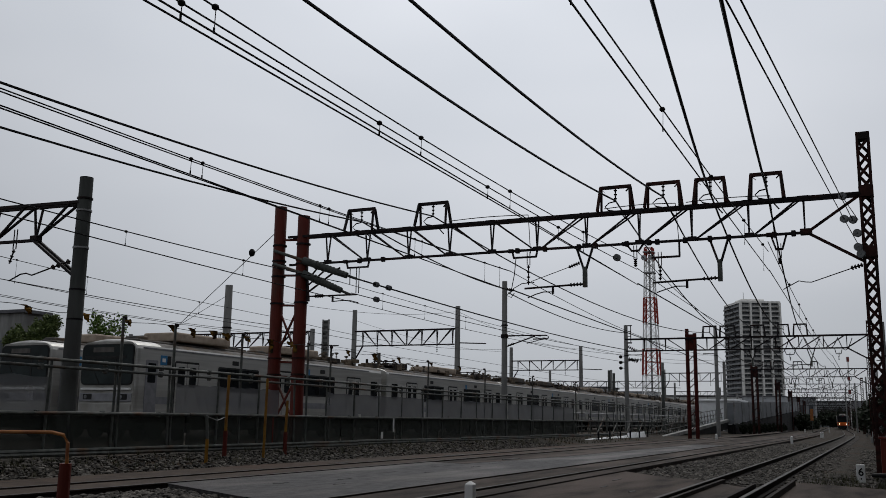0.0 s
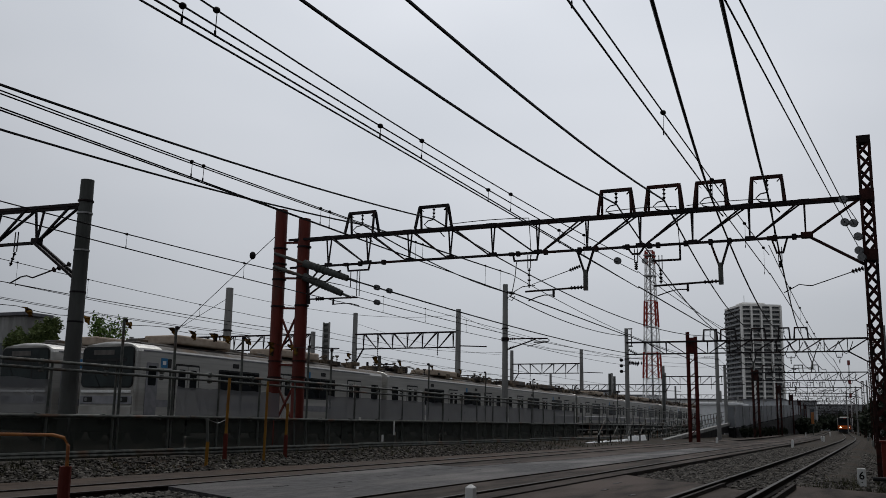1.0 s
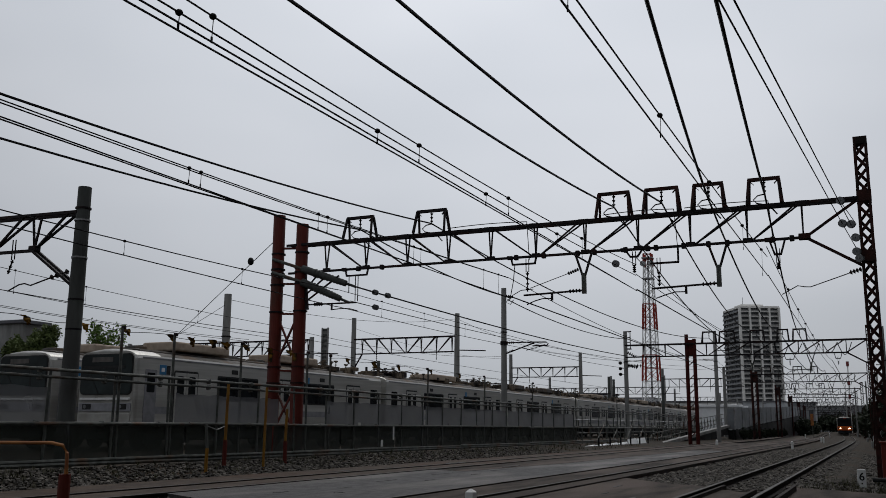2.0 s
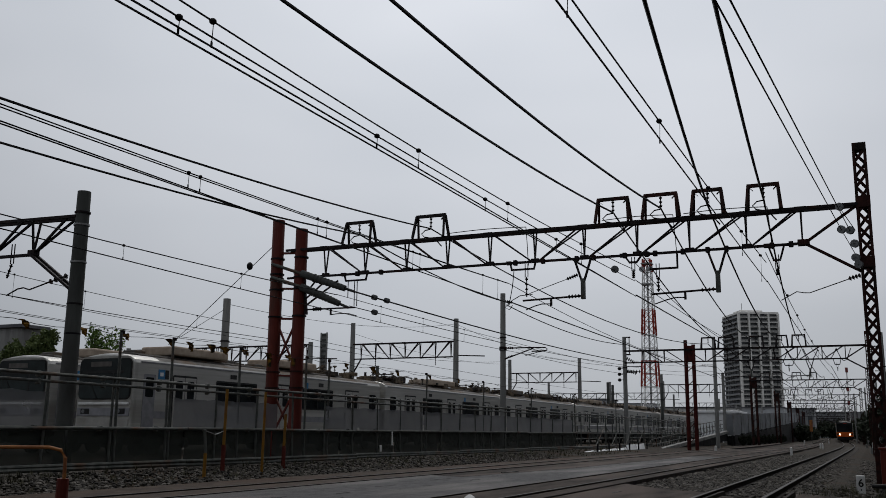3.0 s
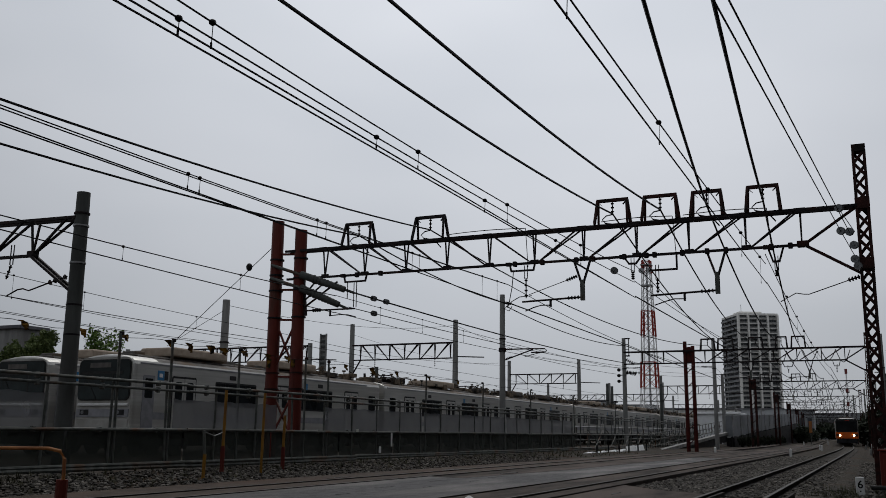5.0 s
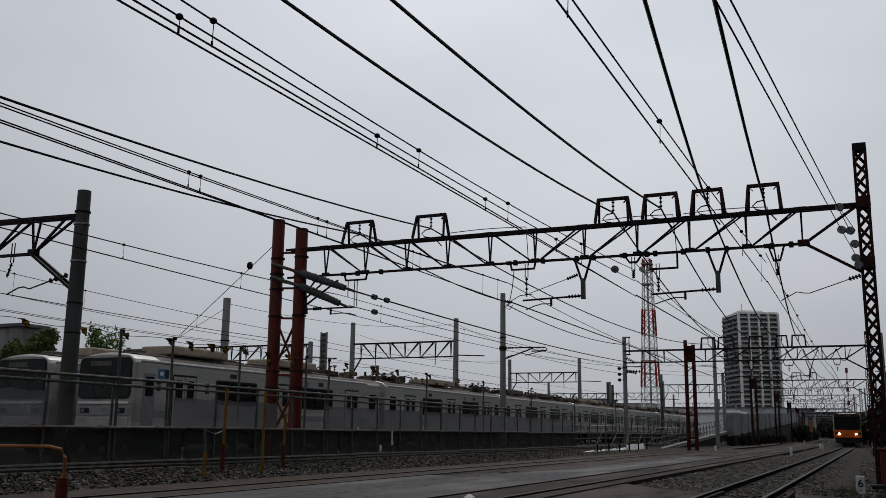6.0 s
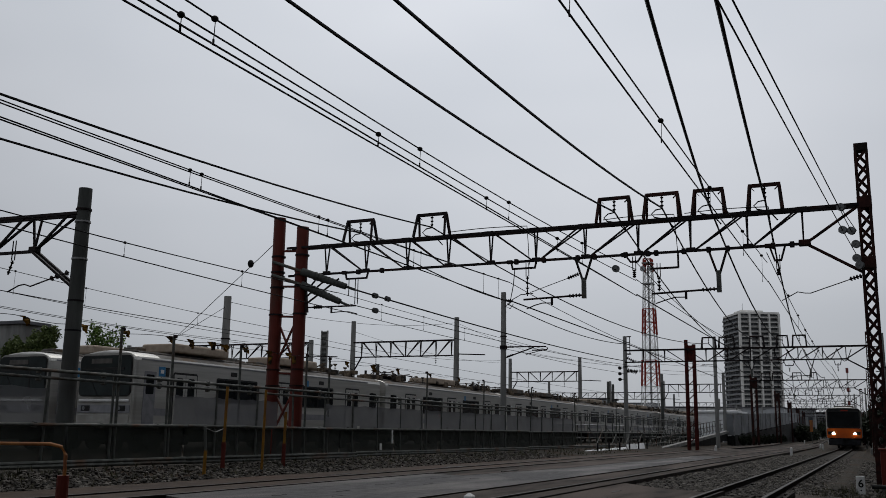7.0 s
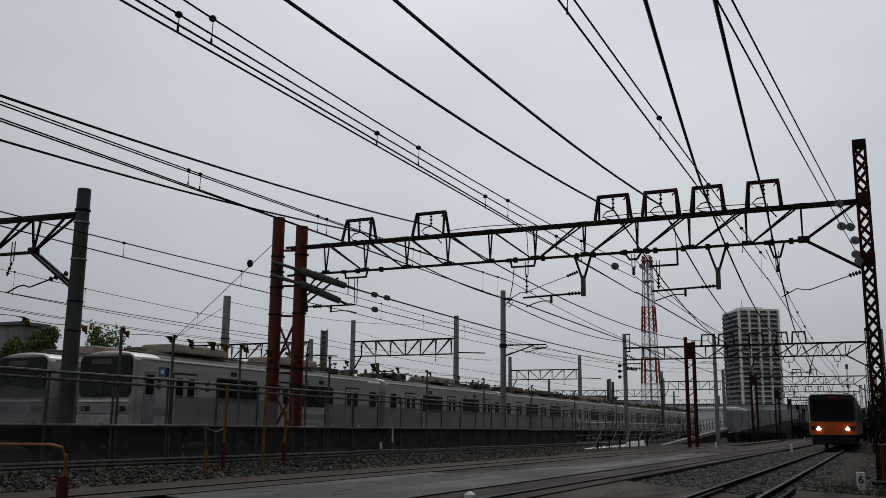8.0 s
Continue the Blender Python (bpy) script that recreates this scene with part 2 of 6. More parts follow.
def box(bm, centre, size, turn=None, bevel=0.0):
    r = bmesh.ops.create_cube(bm, size=1.0)
    m = Matrix.Translation(centre) @ (turn.to_4x4() if turn else Matrix()) @ Matrix.Diagonal((*size, 1))
    bmesh.ops.transform(bm, matrix=m, verts=r["verts"])
    if bevel:
        edges = list({e for v in r["verts"] for e in v.link_edges})
        bmesh.ops.bevel(bm, geom=edges, offset=bevel, segments=2, affect="EDGES", profile=0.5)
    return bm


def bar(bm, a, b, w, h=None):
    """A bar of rectangular section from a to b."""
    a, b = Vector(a), Vector(b)
    d = b - a
    q = d.to_track_quat("Z", "Y") if abs(d.normalized().z) < 0.99 else d.to_track_quat("Z", "Y")
    return box(bm, (a + b) / 2, (w, h or w, d.length), q.to_matrix())


def tube(bm, a, b, r, r2=None, seg=10):
    a, b = Vector(a), Vector(b)
    d = b - a
    c = bmesh.ops.create_cone(bm, cap_ends=True, segments=seg, radius1=r, radius2=r if r2 is None else r2, depth=d.length)
    m = Matrix.Translation((a + b) / 2) @ d.to_track_quat("Z", "Y").to_matrix().to_4x4()
    bmesh.ops.transform(bm, matrix=m, verts=c["verts"])
    return bm


def ball(bm, c, r, sx=1, sy=1, sz=1):
    s = bmesh.ops.create_uvsphere(bm, u_segments=10, v_segments=6, radius=r)
    bmesh.ops.transform(bm, matrix=Matrix.Translation(c) @ Matrix.Diagonal((sx, sy, sz, 1)), verts=s["verts"])
    return bm


def path_tube(bm, pts, r, seg=6):
    """A tube along points, with shared rings."""
    pts = [Vector(p) for p in pts]
    rings = []
    for i, p in enumerate(pts):
        d = (pts[min(i + 1, len(pts) - 1)] - pts[max(i - 1, 0)]).normalized()
        u = d.orthogonal().normalized() if abs(d.z) > 0.95 else Vector((0, 0, 1)).cross(d).normalized()
        v = d.cross(u)
        rings.append([bm.verts.new(p + r * (math.cos(k * 2 * math.pi / seg) * u + math.sin(k * 2 * math.pi / seg) * v)) for k in range(seg)])
    for a, b in zip(rings, rings[1:]):
        for k in range(seg):
            bm.faces.new((a[k], a[(k + 1) % seg], b[(k + 1) % seg], b[k]))
    bm.faces.new(rings[0][::-1])
    bm.faces.new(rings[-1])
    return bm


def mesh_of(name, bm, mat):
    """A mesh to be shared by several alike pieces."""
    me = bpy.data.meshes.new(name)
    bm.normal_update()
    bm.to_mesh(me)
    bm.free()
    for m in (mat if isinstance(mat, (list, tuple)) else (mat,)):
        me.materials.append(m)
    return me


def piece(name, me, parent, m=None, label=""):
    ob = new(name, me)
    ob.parent = parent
    if m is not None:
        ob.matrix_basis = m if isinstance(m, Matrix) else Matrix.Translation(m)
    if label:
        ob["label"] = label
    return ob


def new_bm():
    return bmesh.new()


def bend(x, y):
    """The line's left-hand curve, from 80 to 135 m, after which it is straight again."""
    if y < 80.0:
        return x
    return x - (y - 80.0) ** 2 / 3240.0 if y < 135.0 else x - 0.934 - (y - 135.0) * 0.034


def extrude_profile(bm, profile, path, close=True):
    """Sweeps an (x, z) profile along path points (x, y, z), without turning it."""
    rings = [[bm.verts.new((p[0] + x, p[1], p[2] + z)) for x, z in profile] for p in path]
    n = len(profile)
    for a, b in zip(rings, rings[1:]):
        for k in range(n if close else n - 1):
            bm.faces.new((a[k], b[k], b[(k + 1) % n], a[(k + 1) % n]))
    if close:
        bm.faces.new(rings[0])
        bm.faces.new(rings[-1][::-1])
    return bm


# ---- the ground and the tracks ----
def ground():
    bm = new_bm()
    xs = [-700, -300, -120, -60, -40, -30, -22, -17.5, -16.2, -15.4, -14.6, -13.6, -12, -9, -5, -1.2, 0.2, 1.2, 3, 8, 20, 60, 200, 700]
    ys = [-60, -20, 0, 6, 10, 14, 18, 24, 30, 38, 48, 60, 80, 110, 150, 200, 260, 340, 500, 900, 1600, 3000]
    grid = []
    for y in ys:
        row = []
        for x in xs:
            z = 0.0
            if x <= -16.2:
                z = 0.25
            elif x < -14.6:
                z = 0.25 * (-14.6 - x) / 1.6
            if -1.2 < x <= 1.2:
                z -= 0.1
            row.append(bm.verts.new((bend(x, y), y, z)))
        grid.append(row)
    for a, b in zip(grid, grid[1:]):
        for i in range(len(xs) - 1):
            bm.faces.new((a[i], a[i + 1], b[i + 1], b[i]))
    g = part("ground", bm, GRAVEL)
    tagged(g, "dark wet ballast and gravel ground of a railway yard", "ground", kind="structure")
    return g


ground()

PATH_Y = [-12, 0, 8, 16, 24, 32, 40, 50, 60, 70, 80, 90, 100, 112, 125, 140, 156, 174, 194, 216, 240, 266, 294, 325, 360, 400, 450]


def rails(name, centre, label, low=0.0, y0=-12, y1=450):
    """One railway track: two rails and the sleepers between them."""
    tr = thing(name, label, "railway track", "running lines", kind="structure")
    prof = [(-0.065, 0), (0.065, 0), (0.065, 0.02), (0.012, 0.04), (0.012, 0.115), (0.034, 0.128), (0.034, 0.15), (-0.034, 0.15),
            (-0.034, 0.128), (-0.012, 0.115), (-0.012, 0.04), (-0.065, 0.02)]
    for side in (-0.5335, 0.5335):
        bm = new_bm()
        extrude_profile(bm, prof, [(bend(centre + side, y), y, 0.05 + low) for y in PATH_Y if y0 <= y <= y1])
        for f in bm.faces:
            f.material_index = 1 if f.calc_center_median().z > 0.199 + low else 0
        part("rail", bm, [RAIL_SIDE, RAIL_TOP], tr)
    return tr


track_1 = rails("track_1", -2.35, "running line with shiny worn rails on ballast")
track_2 = rails("track_2", -6.45, "railway track set in wet paving, worn rails", -0.05)
track_3 = rails("track_3", -11.2, "railway track set in wet paving, dull rails", -0.05)
track_4 = rails("track_4", -25.69, "yard track under the parked trains", 0.05, -12, 200)
track_5 = rails("track_5", -29.60, "yard track under the parked trains", 0.05, -12, 200)
track_6 = rails("track_6", -20.6, "empty yard track beside the parked trains", 0.05, -12, 129)


def slab(name, corners, z, mat, label, thick=0.12, category="paving"):
    """A flat slab of paving given by its corners, counter-clockwise."""
    bm = new_bm()
    top = [bm.verts.new((x, y, z)) for x, y in corners]
    low = [bm.verts.new((x, y, z - thick)) for x, y in corners]
    bm.faces.new(top)
    for i in range(len(top)):
        k = (i + 1) % len(top)
        bm.faces.new((top[i], low[i], low[k], top[k]))
    return tagged(part(name, bm, mat), label, category, kind="structure")


def strip(name, x0, x1, y0, y1, z, mat, label):
    left = [(bend(x0, y), y) for y in PATH_Y if y0 <= y <= y1]
    right = [(bend(x1, y), y) for y in PATH_Y if y0 <= y <= y1]
    return slab(name, right + left[::-1], z, mat, label)


slab("pavement_1", [(-7.04, 10.6), (-7.04, 50), (-8.62, 50), (-8.65, 46), (-8.95, 29), (-9.5, 22.2), (-10.58, 22.5), (-10.58, 12.4), (-9.3, 11.7), (-8.2, 11.1)], 0.138, WET, "wet grey asphalt crossing between two tracks")
slab("pavement_2", [(-3.0, 2), (-3.0, 19.4), (-4.2, 20.3), (-5.3, 21.8), (-5.3, 2)], 0.12, WET_BROWN, "muddy wet asphalt crossing beside the running line")
slab("pavement_3", [(-1.75, 2), (6, 2), (6, 16.8), (0.2, 19.4), (-1.62, 20.8)], 0.09, WET_BROWN, "muddy asphalt crossing beside the running line")
slab("pavement_4", [(-2.78, 2), (-2.02, 2), (-2.02, 17.6), (-2.78, 18.6)], 0.13, WET_BROWN, "wet crossing panel between the rails")
slab("pavement_5", [(-14.1, 2), (-11.85, 2), (-11.85, 60), (-13.6, 60)], 0.06, EARTH, "trodden brown earth path along the yard")
strip("pavement_6", -8.6, -7.04, 50, 140, 0.132, WET_BROWN, "muddy paved strip beside the track")
strip("pavement_7", -6.89, -6.0, -12, 140, 0.132, WET_BROWN, "dark paved strip between the rails")
strip("pavement_8", -11.64, -10.75, -12, 140, 0.13, EARTH, "dark paved strip between the rails")
slab("pavement_9", [(-9.04, 29), (-8.74, 46), (-8.7, 78), (-10.61, 78), (-10.61, 22.62), (-9.58, 22.34)], 0.125, WET_BROWN, "muddy ground between two tracks")
strip("pavement_10", -5.83, -5.42, -12, 140, 0.125, WET_BROWN, "narrow muddy strip beside the track")
# dark steel edging round the paving
for name, pts in (("edging_1", [(-10.6, 22.57), (-9.54, 22.26), (-9.0, 29), (-8.7, 46), (-8.65, 78)]), ("edging_2", [(-5.36, -12), (-5.36, 80)])):
    bm = new_bm()
    for (x0, y0), (x1, y1) in zip(pts, pts[1:]):
        bar(bm, (x0, y0, 0.065), (x1, y1, 0.065), 0.05, 0.15)
    tagged(part(name, bm, RAIL_SIDE), "dark rusty steel edging along the paving", "edging", kind="structure")
for i in range(6):
    y0 = 54.0 + 2.75 * i
    tagged(part("stake", bar(new_bm(), (-15.42, y0 + 2.66, 0.0), (-15.42, y0 + 2.66, 0.62), 0.09), UNDER), "dark stake in front of the white sheets", "stake", "stakes by the fence")
    bm = new_bm()
    top = 0.16 + 0.03 * i + 0.18 * (i > 3)
    q = [bm.verts.new(p) for p in ((-15.5, y0, 0.06 + 0.02 * (i % 2)), (-15.5, y0 + 2.6, 0.05), (-15.66, y0 + 2.6, top + 0.07), (-15.66, y0, top))]
    w = [bm.verts.new(v.co - Vector((0.02, 0, 0.05))) for v in q]
    bm.faces.new(q)
    bm.faces.new(w[::-1])
    for j in range(4):
        bm.faces.new((q[j], w[j], w[(j + 1) % 4], q[(j + 1) % 4]))
    tagged(part("white_sheet", bm, SHEET), "white plastic sheet leaning at the foot of the fence", "sheet", "white sheets by the fence")


def repair_patch(x, y, l, w, z):
    """A worn, irregular dark patch in the asphalt, drawn out along the track."""
    bm = new_bm()
    n = 22
    ring_ = [bm.verts.new((x + w * math.sin(2 * math.pi * i / n) * random.uniform(0.15, 1.3), y + l * math.cos(2 * math.pi * i / n) * random.uniform(0.8, 1.1), z)) for i in range(n)]
    bm.faces.new(ring_[::-1])
    r = bmesh.ops.extrude_face_region(bm, geom=bm.faces[:])
    bmesh.ops.translate(bm, vec=(0, 0, -0.02), verts=[v for v in r["geom"] if isinstance(v, bmesh.types.BMVert)])
    bmesh.ops.recalc_face_normals(bm, faces=bm.faces)
    tagged(part("asphalt_patch", bm, PATCH), "dark worn streak in the wet asphalt", "patch", "worn patches in the asphalt", "structure")


for x, y, l, w in ((-9.3, 17.6, 0.9, 0.05), (-8.9, 15.2, 0.5, 0.06), (-9.5, 20.8, 1.2, 0.05), (-8.6, 18.2, 0.5, 0.04), (-9.1, 23.5, 1.4, 0.07), (-8.3, 14.0, 0.35, 0.05),
                   (-9.6, 25.8, 1.5, 0.06), (-8.7, 21.0, 0.6, 0.05), (-9.2, 13.6, 0.4, 0.06)):
    repair_patch(x, y, l * 0.5, w * 1.3, 0.143)
for x, y, l, w in ((-4.4, 16.5, 0.5, 0.03), (-4.7, 18.6, 0.8, 0.03), (-3.7, 15.6, 0.4, 0.04)):
    repair_patch(x, y, l * 0.5, w * 1.3, 0.126)
for x, y, l, w in ((-12.6, 17.0, 0.9, 0.12), (-13.0, 22.0, 1.2, 0.1), (-12.2, 14.0, 0.6, 0.1), (-12.8, 29.0, 1.6, 0.12), (-12.0, 36.0, 2.0, 0.1)):
    repair_patch(x, y, l * 0.5, w * 1.3, 0.066)

for gx, g0, g1 in ((-2.05, 2.0, 18.0), (-1.5, 2.0, 19.6), (-2.72, 2.0, 19.0)):
    part("guard_bar", extrude_profile(new_bm(), [(-0.03, 0), (0.03, 0), (0.03, 0.14), (-0.03, 0.14)], [(gx, g0, 0.05), (gx, g1, 0.05)]), RAIL_SIDE, track_1)

sleeper_mesh = mesh_of("sleeper", box(new_bm(), (0, 0, -0.05), (2.0, 0.2, 0.14), None, 0.015), SLEEPER)
for tr, cx, y0, n in ((track_1, -2.35, 18.9, 150),):
    for i in range(n):
        y = y0 + i * 0.62
        piece("sleeper", sleeper_mesh, tr, pose(bend(cx, y), y, 0.045, 0, 0, random.uniform(-0.4, 0.4)))


def stones(name, areas, label, size=(0.024, 0.058), seed=3):
    """Loose ballast stones, scattered over rectangles (x0, x1, y0, y1, z0, z1, how many)."""
    rng = np.random.default_rng(seed)
    base = bmesh.new()
    bmesh.ops.create_icosphere(base, subdivisions=1, radius=1.0)
    bv = np.array([v.co[:] for v in base.verts])
    bf = np.array([[v.index for v in f.verts] for f in base.faces])
    base.free()
    verts, faces, k = [], [], 0
    for x0, x1, y0, y1, z0, z1, n in areas:
        u = rng.random(n)
        xs, ys = x0 + (x1 - x0) * u, y0 + (y1 - y0) * rng.random(n) ** 1.35
        for x, y, a in zip(xs, ys, u):
            r = rng.uniform(*size)
            v = bv * rng.uniform(0.6, 1.25, (len(bv), 1)) * (r * rng.uniform(0.8, 1.5), r * rng.uniform(0.8, 1.3), r * rng.uniform(0.55, 0.95))
            c, s = math.cos(x * 91), math.sin(x * 91)
            v = np.stack([v[:, 0] * c - v[:, 1] * s, v[:, 0] * s + v[:, 1] * c, v[:, 2]], 1)
            verts.append(v + (x, y, z0 + (z1 - z0) * a + r * 0.3))
            faces.append(bf + k)
            k += len(bv)
    me = bpy.data.meshes.new(name)
    me.from_pydata(np.concatenate(verts).tolist(), [], np.concatenate(faces).tolist())
    me.materials.append(STONE)
    return tagged(new(name, me), label, "ballast", kind="stuff")


stones("ballast_stones", (
    (-16.2, -14.2, 10, 46, 0.26, 0.0, 5200), (-10.5, -7.1, 7.0, 12.2, 0.06, 0.06, 2600), (-14.4, -11.3, 9, 13, 0.0, 0.0, 500),
    (-5.25, -3.1, 20.6, 62, 0.03, 0.06, 7000), (-2.78, -2.02, 19.5, 52, 0.06, 0.06, 2000), (-1.72, 0.2, 20.5, 54, 0.07, -0.08, 4200),
    (-3.9, -3.1, 20.5, 60, 0.05, 0.05, 1200)),
    "loose wet grey ballast stones beside the tracks")
bed = new_bm()
extrude_profile(bed, [(-2.0, -0.02), (-1.55, 0.055), (1.55, 0.055), (2.1, -0.08)], [(bend(-2.35, y), y, 0) for y in PATH_Y if y > 20], False)
tagged(part("track_bed", bed, GRAVEL), "raised dark ballast bed of the running line", "track bed", kind="structure")


# ---- gantries ----
PORTALS = ((-16.0, -14.93), (-13.34, -12.23), (-7.22, -6.22), (-5.8, -4.78), (-4.39, -3.5), (-2.86, -1.95))
NODES = (-16.75, -15.2, -13.65, -12.17, -10.7, -9.2, -7.63, -6.02, -4.5, -2.92, -1.45)


def lattice_post(parent, x, y, z1, w, mat, z0=-0.2, near=False):
    p = part("lattice_post", corner_posts(x, y, z0, z1, w), mat, parent)
    n = int((z1 - z0 - 0.45) / (w * (1.26 if near else 0.95)))
    if not near:
        bm = new_bm()
        for i in range(n):
            z, z2 = z0 + 0.3 + i * w * 0.95, z0 + 0.3 + (i + 1) * w * 0.95
            for s in (-1, 1):
                t = s * (1 if i % 2 else -1)
                bar(bm, (x - t * w / 2, y + s * w / 2, z), (x + t * w / 2, y + s * w / 2, z2), 0.012, 0.05)
        tagged(part("lacing", bm, mat, p), kind="stuff")
        return p
    h = w * 1.26
    strap = {}
    for t in (-1, 1):
        strap[0, t] = mesh_of("lacing_bar", bar(new_bm(), (-t * w / 2, 0, 0), (t * w / 2, 0, h), 0.014, 0.08), mat)
        strap[1, t] = mesh_of("lacing_bar", bar(new_bm(), (0, -t * w / 2, 0), (0, t * w / 2, h), 0.08, 0.014), mat)
    for i in range(n):
        z = z0 + 0.3 + i * h
        for s in (-1, 1):
            t = s * (1 if i % 2 else -1)
            piece("lacing_bar", strap[0, t], p, (x, y + s * w / 2, z))
            piece("lacing_bar", strap[1, t], p, (x + s * w / 2, y, z))
    return p


def corner_posts(x, y, z0, z1, w):
    bm = new_bm()
    for sx in (-1, 1):
        for sy in (-1, 1):
            box(bm, (x + sx * w / 2, y + sy * w / 2, (z0 + z1) / 2), (0.065, 0.065, z1 - z0))
    for z in (z0 + 0.3, z1 - 0.1):
        box(bm, (x, y, z), (w + 0.07, w + 0.07, 0.2))
    return bm


def round_post(parent, x, y, z1, r, mat, name="post", z0=-0.2, lean=0.0):
    return part(name, tube(new_bm(), (x, y, z0), (x + lean, y, z1), r, r * 0.94, 18), mat, parent, smooth=False)


def ring(parent, x, y, z, r, mat=STEEL, h=0.05):
    return part("clamp_band", tube(new_bm(), (x, y, z - h / 2), (x, y, z + h / 2), r, r, 18), mat, parent)


def insulator(bm, a, b, r=0.06, n=4):
    a, b = Vector(a), Vector(b)
    tube(bm, a, b, 0.02, None, 8)
    for i in range(n):
        p = a.lerp(b, (i + 0.5) / n)
        d = (b - a).normalized() * 0.02
        tube(bm, p - d, p + d, r, r * 0.6, 10)
    return bm


def truss(parent, xs, y, zt, zb, mat, x_left, x_right, flip, w=0.24, thick=0.075):
    """A truss with two top chords and one bottom chord, its uprights spread like a narrow V."""
    for s in (-1, 1):
        part("top_chord", bar(new_bm(), (x_left, y + s * w, zt), (x_right, y + s * w, zt), thick, thick * 1.2), mat, parent)
    part("bottom_chord", bar(new_bm(), (x_left, y, zb), (xs[-1] + 0.15, y, zb), thick, thick * 1.1), mat, parent)
    for i, x in enumerate(xs):
        bm = new_bm()
        for s in (-1, 1):
            bar(bm, (x, y + s * w, zt), (x, y, zb), thick * 0.62)
        bar(bm, (x, y - w, zt), (x, y + w, zt), 0.04)
        part("upright", bm, mat, parent)
        if i + 1 < len(xs):
            x2 = xs[i + 1]
            bm = new_bm()
            for s in (-1, 1):
                if i < flip:
                    bar(bm, (x + 0.1, y + s * w, zt), (x2 - 0.1, y, zb), thick * 0.66)
                else:
                    bar(bm, (x2 - 0.1, y + s * w, zt), (x + 0.1, y, zb), thick * 0.66)
            part("diagonal", bm, mat, parent)


def portal(parent, a, b, y, z0, z1, mat):
    """A small frame that stands on the truss and carries a feeder's insulator."""
    bm = new_bm()
    for x, lean in ((a, 0.06), (b, -0.06)):
        for s in (-1, 1):
            bar(bm, (x, y + s * 0.24, z0), (x + lean, y + s * 0.05, z1), 0.07)
        box(bm, (x + lean * 2.2, y, z1 - 0.1), (0.14, 0.1, 0.012), Euler((0, radians(45 if lean > 0 else -45), 0)).to_matrix())
    bar(bm, (a + 0.02, y, z1), (b - 0.02, y, z1), 0.08, 0.1)
    p = part("portal_frame", bm, mat, parent)
    m = (a + b) / 2
    bm = insulator(new_bm(), (m, y, z1 - 0.05), (m, y, z1 - 0.42), 0.055, 3)
    part("insulator", bm, STEEL, p)
    return p


def hanger_u(parent, a, b, y, zb, drop, mat=STEEL):
    bm = new_bm()
    m, w = (a + b) / 2, (b - a) / 2
    bar(bm, (a, y, zb), (m - w * 0.6, y, zb - drop), 0.045)
    bar(bm, (b, y, zb), (m + w * 0.6, y, zb - drop), 0.045)
    bar(bm, (m - w * 0.62, y, zb - drop), (m + w * 0.62, y, zb - drop), 0.05)
    h = part("hanger", bm, mat, parent)
    bm = new_bm()
    for s in (-0.04, 0.04):
        bar(bm, (m + s, y, zb - drop + 0.12), (m + s, y, zb - drop - 0.2), 0.02)
    insulator(bm, (m, y, zb - drop - 0.16), (m, y, zb - drop - 0.42), 0.05, 3)
    part("insulator", bm, STEEL, h)
    return h


def drop_v(parent, x, y, zb, z_low, half=0.26, mat=STEEL):
    bm = new_bm()
    bar(bm, (x - half, y, zb), (x - 0.03, y, zb - 0.72), 0.06)
    bar(bm, (x + half, y, zb), (x + 0.03, y, zb - 0.72), 0.06)
    d = part("drop_bracket", bm, mat, parent)
    part("drop_tube", bar(new_bm(), (x, y, zb - 0.62), (x, y, z_low), 0.12), DARKPIPE, d)
    return d


def pull_off(parent, x, y, z, length):
    """A registration arm that holds the contact wire to one side."""
    s = -1 if length < 0 else 1
    a = part("registration_arm", tube(new_bm(), (x, y, z), (x + length, y, z - 0.02), 0.025), STEEL, parent)
    bm = new_bm()
    pts = [(x + length * 0.78, y, z - 0.12), (x + length * 0.9, y, z - 0.1), (x + length * 1.05, y, z - 0.17), (x + length * 1.18, y, z - 0.3)]
    path_tube(bm, pts, 0.018)
    bar(bm, (x + length * 0.78, y, z), (x + length * 0.78, y, z - 0.14), 0.03)
    part("steady_arm", bm, STEEL, a)
    part("insulator", insulator(new_bm(), (x, y, z), (x + s * 0.35, y, z), 0.06, 4), STEEL, a)


